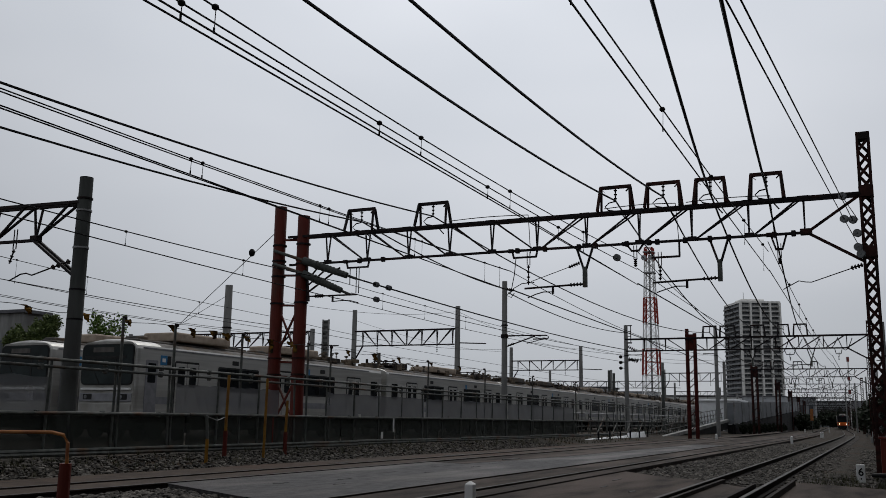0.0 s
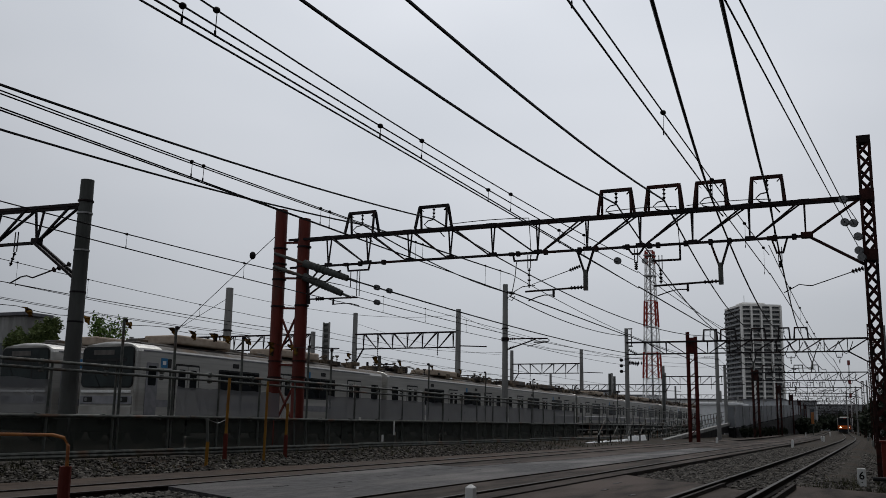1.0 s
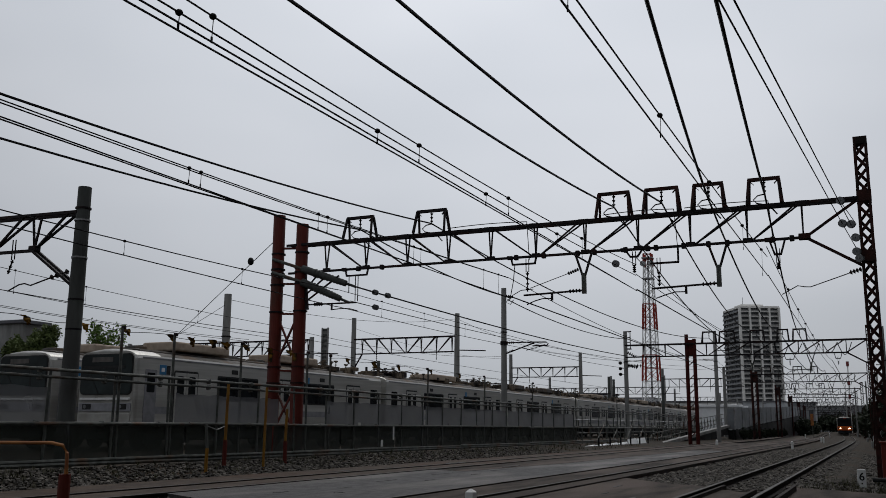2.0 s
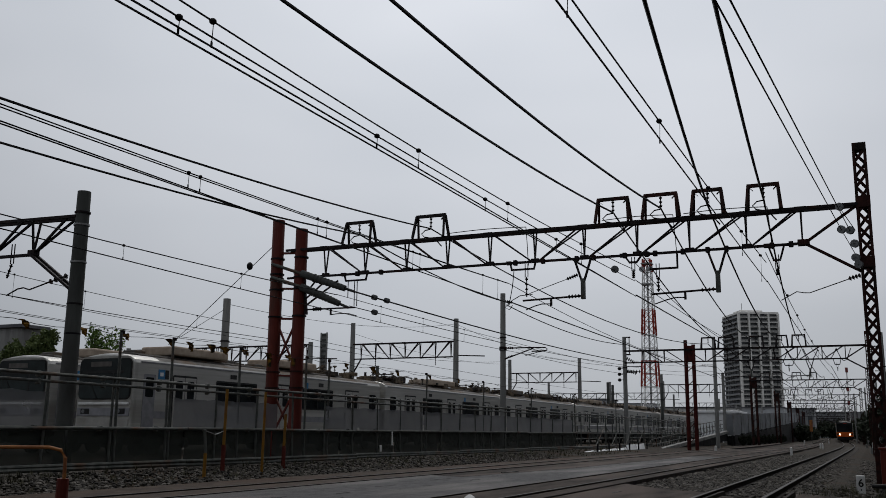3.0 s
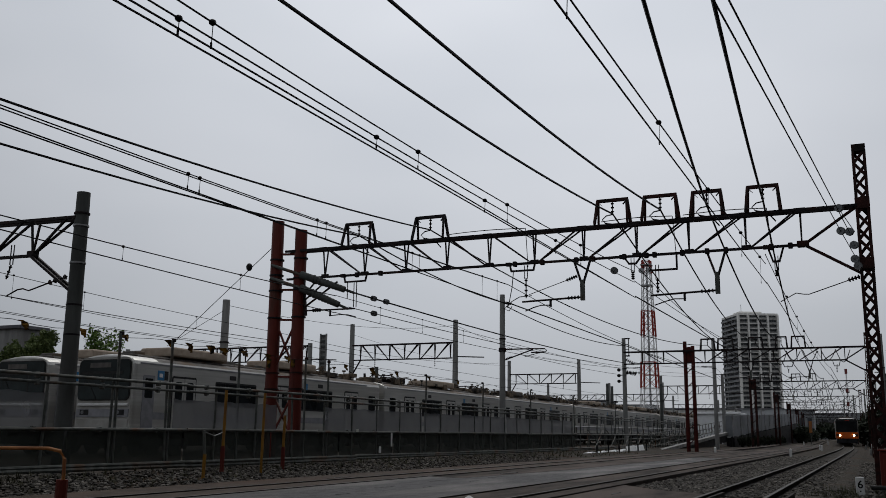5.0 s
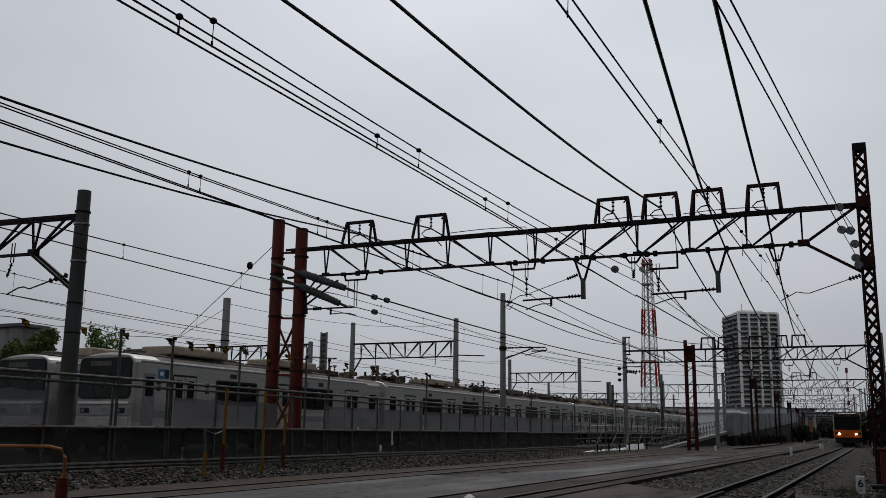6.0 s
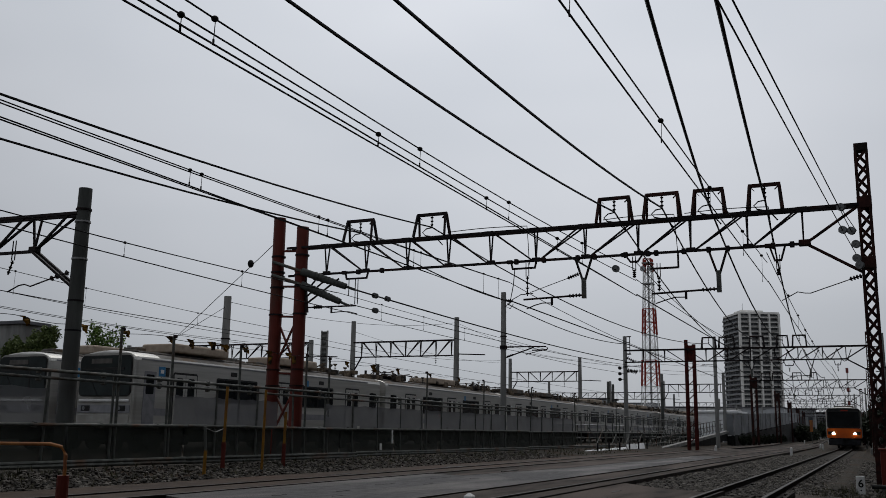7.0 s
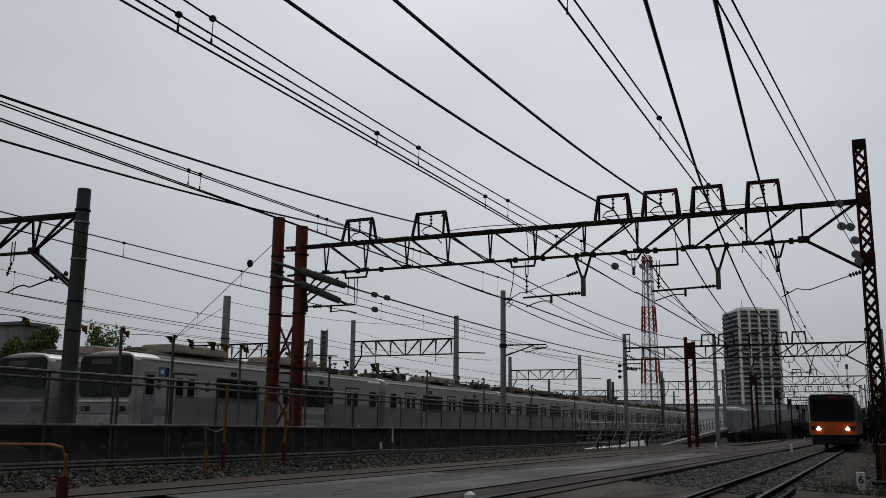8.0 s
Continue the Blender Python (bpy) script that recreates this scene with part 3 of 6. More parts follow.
def gantry_near():
    y, zt, zb = 27.0, 7.4, 6.44
    g = thing("catenary_gantry", "dark steel truss gantry on red posts across the tracks", "gantry", "overhead line gantries")
    truss(g, NODES, y, zt, zb, STEEL, -18.3, 0.0, 5, 0.16, 0.065)
    for x in NODES:
        part("node_plate", box(new_bm(), (x, y, zb + 0.03), (0.26, 0.1, 0.13), None, 0.01), STEEL, g)
        part("chord_plate", box(new_bm(), (x, y - 0.2, zt - 0.02), (0.3, 0.02, 0.13)), STEEL, g)
    for x in (-15.5, -14.6, -9.85, -8.95, -7.87, -7.35, -6.4, -5.75, -5.5, -4.7, -4.0, -3.48, -2.25, -1.75):
        part("chord_clamp", box(new_bm(), (x, y, zb), (0.12, 0.14, 0.16), None, 0.015), STEEL, g)
    for a, b in PORTALS:
        portal(g, a, b, y, zt + 0.04, 8.2, RUST if a > -8 else STEEL)
    post = lattice_post(g, 0.14, y, 9.1, 0.28, RUST, near=True)
    for z, h in ((7.45, 0.32), (5.8, 0.32), (0.5, 0.9)):
        part("gusset", box(new_bm(), (0.14, y, z), (0.37, 0.37, h), None, 0.012), RUST, post)
    bm = new_bm()
    for s in (-0.06, 0.06):
        bar(bm, (-1.4, y + s, zb), (0.0, y + s, 5.56), 0.06)
        bar(bm, (-1.4, y + s, zb), (0.0, y + s, zt), 0.05)
    box(bm, (-1.42, y, zb + 0.02), (0.3, 0.26, 0.15))
    part("knee_brace", bm, RUST, g)
    for x, z1 in ((-18.84, 8.55), (-17.86, 8.15)):
        p = round_post(g, x + 0.1, y, z1, 0.225, RED, "red_post", lean=-0.02)
        for z in (7.15, 6.6, 6.45, 6.05, 5.1, 3.2, 2.65):
            ring(p, x + 0.1, y, z, 0.25, STEEL if z > 5 else RUST)
    for z in (7.36, 6.1, 5.05, 3.1, 2.6):
        part("cross_bar", bar(new_bm(), (-18.75, y, z), (-17.8, y, z - 0.05), 0.07), RED, g)
    for z0, z1 in ((0.9, 2.55), (3.15, 5.0)):
        part("cross_brace", bar(new_bm(), (-18.72, y - 0.04, z0), (-17.8, y - 0.04, z1), 0.06), RED, g)
        part("cross_brace", bar(new_bm(), (-17.8, y + 0.04, z0), (-18.72, y + 0.04, z1), 0.06), RED, g)
    for x, z in ((-18.74, 3.5), (-17.76, 3.5)):
        part("warning_plate", box(new_bm(), (x, y - 0.235, z), (0.14, 0.02, 0.26)), FLAG, g)
    # loops of feeder cable at the portals
    for a, b in PORTALS:
        m = (a + b) / 2
        pts = [(m, y, 7.76), (m - 0.18, y - 0.05, 7.72), (m - 0.3, y - 0.08, 7.6), (m - 0.22, y - 0.05, 7.5), (m + 0.1, y + 0.1, 7.45), (m + 0.3, y + 0.2, 7.2)]
        part("cable_loop", path_tube(new_bm(), pts, 0.02, 6), WIRE, g)
    for a, b in ((-12.1, -9.4), (-7.0, -4.9), (-4.6, -2.3)):
        pts = [(a + (b - a) * i / 8, y - 0.26, 7.5 + 0.04 * math.sin(math.pi * i / 8)) for i in range(9)]
        part("jumper_cable", path_tube(new_bm(), pts, 0.014, 5), WIRE, g)
        pts = [(b + 0.02 * i, y - 0.28, 7.5 - 0.28 * i - 0.1 * (i > 2)) for i in range(5)]
        part("hanging_cable", path_tube(new_bm(), pts, 0.012, 5), WIRE, g)
    bm = insulator(new_bm(), (-0.05, y, 5.47), (-0.36, y - 0.05, 5.38), 0.07, 4)
    path_tube(bm, [(-0.36, y, 5.38), (-1.35, y, 5.06), (-1.5, y, 5.07), (-1.68, y, 5.11), (-2.09, y, 4.89)], 0.014)
    part("steady_arm", bm, STEEL, g)
    # strain insulators of the yard feeders, on clamps round the red posts
    for z, x1, z1 in ((6.66, -16.02, 5.98), (6.2, -16.23, 5.47)):
        tmp = new_bm()
        tube(tmp, (-18.8, y - 0.25, z + 0.28), (-17.6, y - 0.2, z - 0.12), 0.055)
        part("clamp_strap", tmp, DARKPIPE, g)
        a, b = Vector((-17.6, y - 0.2, z - 0.12)), Vector((x1, y + 0.1, z1))
        tmp = new_bm()
        tube(tmp, a, b, 0.135, 0.105, 14)
        for k in range(9):
            c = a.lerp(b, 0.3 + 0.075 * k)
            d = (b - a).normalized() * 0.02
            tube(tmp, c - d, c + d, 0.148 - 0.004 * k, None, 14)
        tube(tmp, b, b + (b - a).normalized() * 0.35, 0.045)
        part("strain_insulator", tmp, CONC_DARK, g)
    tmp = new_bm()
    bar(tmp, (-17.62, y, zb), (-17.48, y, 5.14), 0.09)
    bar(tmp, (-17.5, y, 5.45), (-16.25, y, 6.25), 0.05)
    bar(tmp, (-17.5, y, 5.7), (-16.7, y, 6.3), 0.045)
    bar(tmp, (-17.55, y, 5.85), (-17.0, y, zb), 0.045)
    bar(tmp, (-17.5, y, 5.5), (-18.0, y, 5.05), 0.045)
    part("bracket", tmp, STEEL, g)
    a = part("registration_arm", tube(new_bm(), (-17.5, y, 5.31), (-15.56, y, 5.3), 0.028), STEEL, g)
    part("insulator", insulator(new_bm(), (-17.2, y, 5.31), (-16.85, y, 5.31), 0.07, 4), STEEL, a)
    part("steady_arm", path_tube(bar(new_bm(), (-16.5, y, 5.3), (-16.5, y, 5.08), 0.05), [(-16.5, y, 5.1), (-16.1, y, 5.12), (-15.8, y, 5.1), (-15.5, y, 5.02)], 0.018), STEEL, a)
    for x in (-15.85, -15.75, -16.1):
        part("hanger_rod", bar(new_bm(), (x + 0.25, y, 6.22), (x + 0.25, y, 5.34 + 0.3 * (x < -16)), 0.022), STEEL, g)
    # U-shaped hangers: from, to, how deep, how far in the floor of the U ends, and the rod below
    for a, b, drop, low in ((-16.0, -15.12, 0.22, None), (-10.02, -9.19, 0.22, 5.35), (-6.42, -5.89, 0.22, 5.74), (-5.71, -4.87, 0.46, 5.3), (-2.35, -1.93, 0.42, 5.6)):
        m = (a + b) / 2
        k = 0.3 if b - a < 0.6 else 0.06
        tmp = new_bm()
        if low != 5.3:
            bar(tmp, (a, y, zb), (a + k * (b - a), y, zb - drop), 0.05)
        bar(tmp, (b, y, zb), (b - k * (b - a) * (low != 5.3), y, zb - drop), 0.05)
        bar(tmp, (a + k * (b - a) - 0.02, y, zb - drop), (b - k * (b - a) * (low != 5.3) + 0.02, y, zb - drop), 0.055)
        box(tmp, (a - 0.04, y, zb), (0.16, 0.12, 0.11))
        h = part("hanger", tmp, STEEL, g)
        if low:
            tmp = new_bm()
            c = m + (0.12 if low == 5.35 else -0.15 if low == 5.3 else 0)
            for q in (-0.045, 0.045):
                bar(tmp, (c + q, y, zb - drop + 0.16), (c + q, y, zb - drop - 0.26), 0.022)
            insulator(tmp, (c, y, zb - drop - 0.24), (c, y, low), 0.06, 4)
            part("insulator", tmp, STEEL, h)
    for x, end, st in ((-7.69, -9.61, -8.7), (-3.75, -5.65, -4.68)):
        d = drop_v(g, x, y, zb, 5.2)
        a = part("registration_arm", tube(new_bm(), (x, y, 5.3), (end, y, 5.24), 0.03), STEEL, d)
        part("insulator", insulator(new_bm(), (x - 0.1, y, 5.3), (x - 0.5, y, 5.29), 0.065, 4), STEEL, a)
        tmp = bar(new_bm(), (st, y, 5.27), (st, y, 5.04), 0.06)
        path_tube(tmp, [(st, y, 5.1), (st - 0.3, y, 5.11), (st - 0.55, y, 5.05), (end + 0.1, y, 4.95)], 0.018)
        part("steady_arm", tmp, STEEL, a)
    # a slanting span wire with its insulators, and a looped jumper beside it
    tmp = insulator(new_bm(), (-7.85, y, 5.95), (-8.2, y, 5.83), 0.06, 5)
    path_tube(tmp, [(-8.2, y, 5.83), (-9.4, y, 5.45)], 0.012, 5)
    path_tube(tmp, [(-9.3, y, 5.42), (-9.7, y, 5.4), (-10.0, y + 0.1, 5.28), (-10.15, y + 0.1, 5.1)], 0.014, 5)
    path_tube(tmp, [(-9.9, y, 6.2), (-9.95, y, 5.7), (-10.05, y, 5.2), (-10.2, y, 5.05), (-10.05, y, 4.98), (-9.95, y, 5.12)], 0.014, 5)
    part("span_wire", tmp, WIRE, g)
    return g


gantry_near()


FAR_PORTALS = ((-10.98, -9.99), (-9.79, -8.7), (-7.69, -6.7), (-5.87, -5.09))


def gantry_far(y, k):
    o = bend(0, y)
    zt, zb = 7.27, 6.4
    g = thing("catenary_gantry", "distant dark steel truss gantry over the running lines", "gantry", "overhead line gantries")
    xs = [o + x for x in (NODES[3:] if k else NODES[1:])]
    left = o + (-12.3 if k else -16.6)
    truss(g, xs, y, zt, zb, STEEL, left, o - 0.15, 3, 0.16, 0.085)
    for a, b in FAR_PORTALS if k else (*FAR_PORTALS, (-4.83, -3.91)):
        portal(g, o + a, o + b, y, zt, 8.08, STEEL)
    lattice_post(g, o, y, 8.2 + 0.3 * (k % 2), 0.34, RUST)
    bm = new_bm()
    bar(bm, (o - 1.45, y, zb), (o - 0.1, y, 5.6), 0.09)
    bar(bm, (o - 1.45, y, zb), (o - 0.1, y, zt), 0.08)
    part("knee_brace", bm, STEEL, g)
    # same paint as the near red posts, set darker on the farther gantries
    for x, z1 in ((-12.1, 7.95), (-11.55, 7.62)):
        round_post(g, o + x, y, z1, 0.14, RUST if k else DARK_RED, "red_post")
    for z in (5.6, 4.6, 3.6, 2.6, 1.6, 0.6):
        part("cross_brace", bar(new_bm(), (o - 12.1, y, z), (o - 11.55, y, z + 0.5), 0.06), RUST if k else DARK_RED, g)
    part("gusset", box(new_bm(), (o - 11.83, y, 7.0), (0.5, 0.05, 1.1)), RUST if k else DARK_RED, g)
    rng = random.Random(k)
    for i in range(5):
        x = o - 6.2 + i * 1.05 + rng.uniform(-0.2, 0.2)
        dz = rng.uniform(0.5, 1.1)
        pts = [(x + 0.9 * j / 8, y - 0.3 + 0.08 * j, zb + 0.7 - dz * math.sin(math.pi * j / 8)) for j in range(9)]
        part("cable_loop", path_tube(new_bm(), pts, 0.028, 5), WIRE, g)
    for x in (-7.6, -3.74):
        d = drop_v(g, o + x, y, zb, 5.2)
        pull_off(d, o + x, y, 5.3, -1.4)
    hanger_u(g, o - 5.5, o - 4.7, y, zb, 0.4)
    hanger_u(g, o - 2.25, o - 1.75, y, zb, 0.4)
    return g


GANTRY_Y = (69, 111, 153, 195, 237, 279, 321, 363, 405)
for k, gy in enumerate(GANTRY_Y):
    gantry_far(gy, k)


# ---- overhead wires ----
def wire(pts, r, name="contact_wire", label="thin blackened copper contact wire over the track", group="overhead wires"):
    w = part(name, path_tube(new_bm(), pts, r, 5), WIRE)
    tagged(w, label, "overhead wire", group)
    return w


def sling(a, b, sag, r=0.011, name="contact_wire", label="thin blackened copper contact wire over the track", n=16):
    """A wire that hangs from a to b and dips by sag in its middle."""
    a, b = Vector(a), Vector(b)
    return wire([a.lerp(b, i / n) - Vector((0, 0, 4 * sag * (i / n) * (1 - i / n))) for i in range(n + 1)], r, name, label)


FEEDER = ("feeder_cable", "thick black feeder cable slung between gantries")
MESSENGER = ("messenger_wire", "thin dark messenger wire above a contact wire")
STAY = ("stay_wire", "thin dark wire slung between posts")

# feeders up to the near gantry, and on to the far one, where the line has drifted to one side
for x_in, x0, x1, z_in, sag0, z1, sag1, r in (
        (-12.8, -12.8, -10.5, 7.06, 0.95, 7.64, 0.99, 0.025), (-6.72, -6.72, -9.25, 7.88, 1.04, 7.5, 0.72, 0.027),
        (-5.29, -5.29, -7.2, 7.61, 1.05, 7.87, 0.99, 0.027), (0.44, -3.95, -5.5, 7.75, 1.0, 7.79, 1.04, 0.031),
        (0.07, -2.4, -4.37, 7.75, 1.0, 7.6, 0.74, 0.031)):
    sling((x_in, -16, z_in), (x0, 27, 7.78), sag0, r, *FEEDER, 24)
    sling((x0, 27, 7.78), (x1, 69, z1), sag1, r * 0.95, *FEEDER)
sling((-15.45, -16, 7.6), (-15.45, 27, 7.78), 1.02, 0.027, *FEEDER, 24)
sling((-15.45, 27, 7.78), (-17.2, 46.3, 8.0), 0.27, 0.025, *FEEDER)
sling((-17.4, 46.3, 7.91), (-17.9, 74.5, 8.29), 0.43, 0.028, *FEEDER)

# contact and messenger wires of the running lines
for x, z0, z1, sag in ((-10.1, 5.14, 5.19, 0.0), (-10.1, 5.05, 5.2, 0.0), (-6.1, 5.24, 5.2, 0.0), (-6.1, 5.06, 5.2, 0.0), (-2.43, 5.17, 5.42, 0.09)):
    sling((x, -16, z0), (x, 27, z1), sag, 0.012)
sling((-10.1, 27, 5.25), (-10.1, 69, 5.27), 0.0, 0.022)
sling((-6.1, 27, 5.24), (-6.1, 69, 5.55), 0.05, 0.02)
sling((-2.43, 27, 5.45), (-2.43, 69, 5.36), 0.15, 0.013)
for x, z0, z1, sag in ((-10.1, 5.55, 5.82, 0.313), (-10.1, 5.46, 5.81, 0.31), (-6.1, 6.71, 5.98, 0.815), (-6.12, 5.89, 5.66, 0.43), (-2.43, 5.66, 5.97, 0.387)):
    sling((x, -16, z0), (x, 27, z1), sag, 0.011, *MESSENGER, 24)
sling((-10.1, 27, 5.82), (-10.1, 69, 6.0), 0.6, 0.012, *MESSENGER)
sling((-6.1, 27, 6.2), (-6.1, 69, 7.2), 1.1, 0.012, *MESSENGER)
sling((-6.12, 27, 5.7), (-6.12, 69, 6.6), 0.4, 0.012, *MESSENGER)
sling((-2.43, 27, 6.25), (-2.43, 69, 5.9), 0.45, 0.012, *MESSENGER)

# wires of the yard tracks
sling((-16.3, -16, 6.31), (-16.3, 27, 5.19), 0.267, 0.015)
sling((-16.3, 27, 5.2), (-16.3, 69, 6.1), 0.35, 0.012)
sling((-16.3, -16, 6.9), (-16.3, 27, 5.77), 0.595, 0.015, *MESSENGER)
sling((-16.3, 27, 5.78), (-16.3, 69, 5.95), 0.15, 0.011, *MESSENGER)
sling((-24.6, 0, 6.16), (-24.6, 36, 5.3), 0.345, 0.014)
sling((-24.6, 36, 5.3), (-24.6, 110, 5.4), 0.2, 0.012)
sling((-24.6, 0, 7.3), (-24.6, 36, 5.68), 0.356, 0.011, *MESSENGER)
sling((-24.6, 36, 5.68), (-24.6, 64, 6.3), 0.45, 0.011, *MESSENGER)
sling((-26.0, 10, 6.15), (-26.0, 40, 5.37), 0.3, 0.011)
sling((-29.4, 8, 6.2), (-29.4, 40, 5.5), 0.35, 0.012)
sling((-29.4, 8, 6.35), (-29.4, 40, 5.6), 0.42, 0.011, *MESSENGER)
sling((-29.4, 40, 5.5), (-29.4, 110, 5.4), 0.15, 0.012)


def dropper(x, y, z_low, z_top, ball_r=0.042):
    """A clip and thin rod that hangs a contact wire from its messenger."""
    bm = path_tube(new_bm(), [(x, y, z_low), (x + 0.01, y, z_top)], 0.005, 4)
    ball(bm, (x, y, z_top), ball_r, 1, 1, 0.85)
    box(bm, (x, y, z_low + 0.03), (0.014, 0.022, 0.07))
    tagged(part("dropper", bm, WIRE), "small clip and dropper between two overhead wires", "dropper", "droppers")


def hung(z0, z1, sag, y):
    u = (y + 16) / 43
    return z0 + (z1 - z0) * u - 4 * sag * u * (1 - u)


for y in (7.4, 12.4, 16.3, 21.3):
    dropper(-6.1, y, 5.21, hung(6.71, 5.98, 0.815, y))
for y in (6.9, 11.1, 15.2, 19.4):
    dropper(-6.12, y, 5.16, hung(5.89, 5.66, 0.43, y))
for y in (4.2, 8.15, 12.5, 16.8, 21.5, 25.5):
    dropper(-2.43, y, 5.2, hung(5.66, 5.97, 0.387, y))
for y in (11.88, 12.18, 15.9, 16.25, 20.3, 20.7, 24.9, 26.1):
    dropper(-10.1, y, 5.17, hung(5.55, 5.82, 0.313, y), 0.036)
for y in (17.0, 21.7):
    dropper(-16.3, y, hung(6.31, 5.19, 0.267, y), hung(6.9, 5.77, 0.595, y))
for y, z in ((30.2, 5.77), (33.8, 5.73), (38.0, 5.7), (43.0, 5.71)):
    dropper(-16.3, y, 5.19, z, 0.036)
for y, z in ((34.0, 5.95), (38.5, 5.78), (42.5, 5.63), (47.5, 5.6), (53.0, 5.6)):
    dropper(-2.43, y, 5.35, z + 0.05, 0.05)
for y, z in ((24.0, 5.9), (30.0, 5.74), (21.0, 6.02)):
    dropper(-24.6, y, 5.27, z, 0.04)

# stays at the lattice post
for a, b in (((-0.22, 27.0, 6.67), (-1.52, -1.5, 4.93)), ((-0.43, 27.0, 6.71), (-1.61, -1.5, 4.9)), ((-0.43, 27.0, 6.71), (-0.1, 27.0, 5.95)),
             ((-0.44, 27.0, 7.34), (-0.1, 27.0, 6.7))):
    sling(a, b, 0.0, 0.011, *STAY)
for x, z in ((-0.44, 7.34), (-0.43, 6.71), (-0.22, 6.67), (-0.13, 6.3), (-0.13, 5.92), (-0.07, 5.73)):
    bm = insulator(new_bm(), (x - 0.03, 26.72, z), (x + 0.03, 26.9, z), 0.11, 2)
    tagged(part("disc_insulator", bm, PORCELAIN), "grey porcelain disc insulator on the end of a wire", "insulator", "disc insulators")
# guy wires from the red posts down into the yard
sling((-18.85, 27, 7.72), (-28.4, 33, 5.0), 0.0, 0.014, *STAY)
sling((-28.1, 36.4, 7.0), (-28.6, 33, 4.95), 0.0, 0.012, *STAY)
tagged(part("guy_insulator", ball(new_bm(), (-20.68, 28.02, 7.2), 0.15, 0.8, 0.8, 1.0), WIRE), "black egg insulator on a guy wire", "insulator")
# yard feeders from the strain insulators to the yard pole
sling((-15.9, 27.3, 5.93), (-17.8, 74.3, 6.9), 0.216, 0.03, "feeder_cable", "black feeder cable running to a yard pole")
sling((-15.9, 27.2, 5.39), (-17.8, 74.5, 6.62), 0.218, 0.016, *STAY)
sling((-16.5, 46, 5.29), (-17.8, 74.5, 5.93), 0.104, 0.014, *STAY)
for u, z0, z1 in ((0.036, 5.93, 6.9), (0.058, 5.93, 6.9), (0.037, 5.39, 6.62)):
    c = Vector((-15.9, 27.4, z0)).lerp(Vector((-17.8, 74.3, z1)), u) - Vector((0, 0, 0.03))
    bm = insulator(new_bm(), c - Vector((0, 0.13, 0)), c + Vector((0, 0.13, 0)), 0.1, 3)
    tagged(part("disc_insulator", bm, PORCELAIN), "grey porcelain disc insulator on a feeder cable", "insulator", "disc insulators")
bm = insulator(new_bm(), (-6.12, 24.55, 5.62), (-6.12, 24.75, 5.63), 0.1, 2)
tagged(part("disc_insulator", bm, PORCELAIN), "large grey disc insulator strung in a messenger wire", "insulator", "disc insulators")
sling((-28.1, 36.4, 7.2), (-28.1, 64, 9.2), 0.6, 0.012, *STAY)
sling((-28.1, 64, 9.2), (-28.2, 97, 8.8), 0.6, 0.012, *STAY)
sling((-37, 64, 8.8), (-36.1, 97, 8.6), 0.6, 0.012, *STAY)
for z in (6.7, 6.2, 5.9):
    sling((-17.9, 74.5, z + 0.4), (-13.5, 92.6, z + 1.0), 0.25, 0.012, *STAY)
    sling((-13.5, 92.6, z + 1.0), (-16, 150, z + 1.2), 0.5, 0.014, *STAY)

# feeders and catenaries beyond the far gantry, bay by bay
for fx, fz in ((-10.5, 7.64), (-9.25, 7.5), (-7.2, 7.7), (-5.5, 7.6), (-4.37, 7.6), (-6.1, 5.5), (-2.4, 5.4), (-2.4, 5.9)):
    pts = []
    for a, b in zip(GANTRY_Y[:6], GANTRY_Y[1:7]):
        for i in range(6):
            u = i / 6
            y = a + (b - a) * u
            pts.append((bend(fx, y), y, fz - (3.4 if fz > 7 else 0.4) * u * (1 - u)))
    wire(pts, 0.032 if fz > 7 else 0.02, "far_feeder", "dark cable slung between distant gantries")


# ---- trains ----
def car_section(width, z0, z1, roof, inset=0.0):
    """Section of a car as (x, z), from the sill over the roof and back."""
    w = width / 2 - inset
    pts = [(-w + 0.05, z0), (-w, z0 + 0.1), (-w, z1)]
    for i in range(1, 7):
        a = math.pi / 2 * i / 6
        pts.append((-w + w * (1 - math.cos(a)), z1 + (roof - inset - z1) * math.sin(a) ** 0.8))
    return pts + [(-x, z) for x, z in pts[-2::-1]]


def loft(bm, rings):
    made = [[bm.verts.new(p) for p in r] for r in rings]
    n = len(made[0])
    for a, b in zip(made, made[1:]):
        for k in range(n):
            bm.faces.new((a[k], b[k], b[(k + 1) % n], a[(k + 1) % n]))
    bm.faces.new(made[0])
    bm.faces.new(made[-1][::-1])
    return bm


def car_shell(L, W, z0, z1, roof, cab):
    rings = []
    for y, ins in (((0, 0.09), (0.05, 0.035), (0.16, 0.01), (0.6, 0)) if cab else ((0, 0.03), (0.05, 0))) + ((L, 0),):
        rings.append([(x, y, z) for x, z in car_section(W, z0, z1, roof, ins)])
    if cab:
        rings.insert(-1, [(x, 1.3, z) for x, z in car_section(W, z0, z1, roof, 0)])
    bm = loft(new_bm(), rings)
    for f in bm.faces:
        c = f.calc_center_median()
        if c.z > z1 + 0.12 and c.y > (1.3 if cab else 0.5) and abs(f.normal.y) < 0.9:
            f.material_index = 1
    return bm


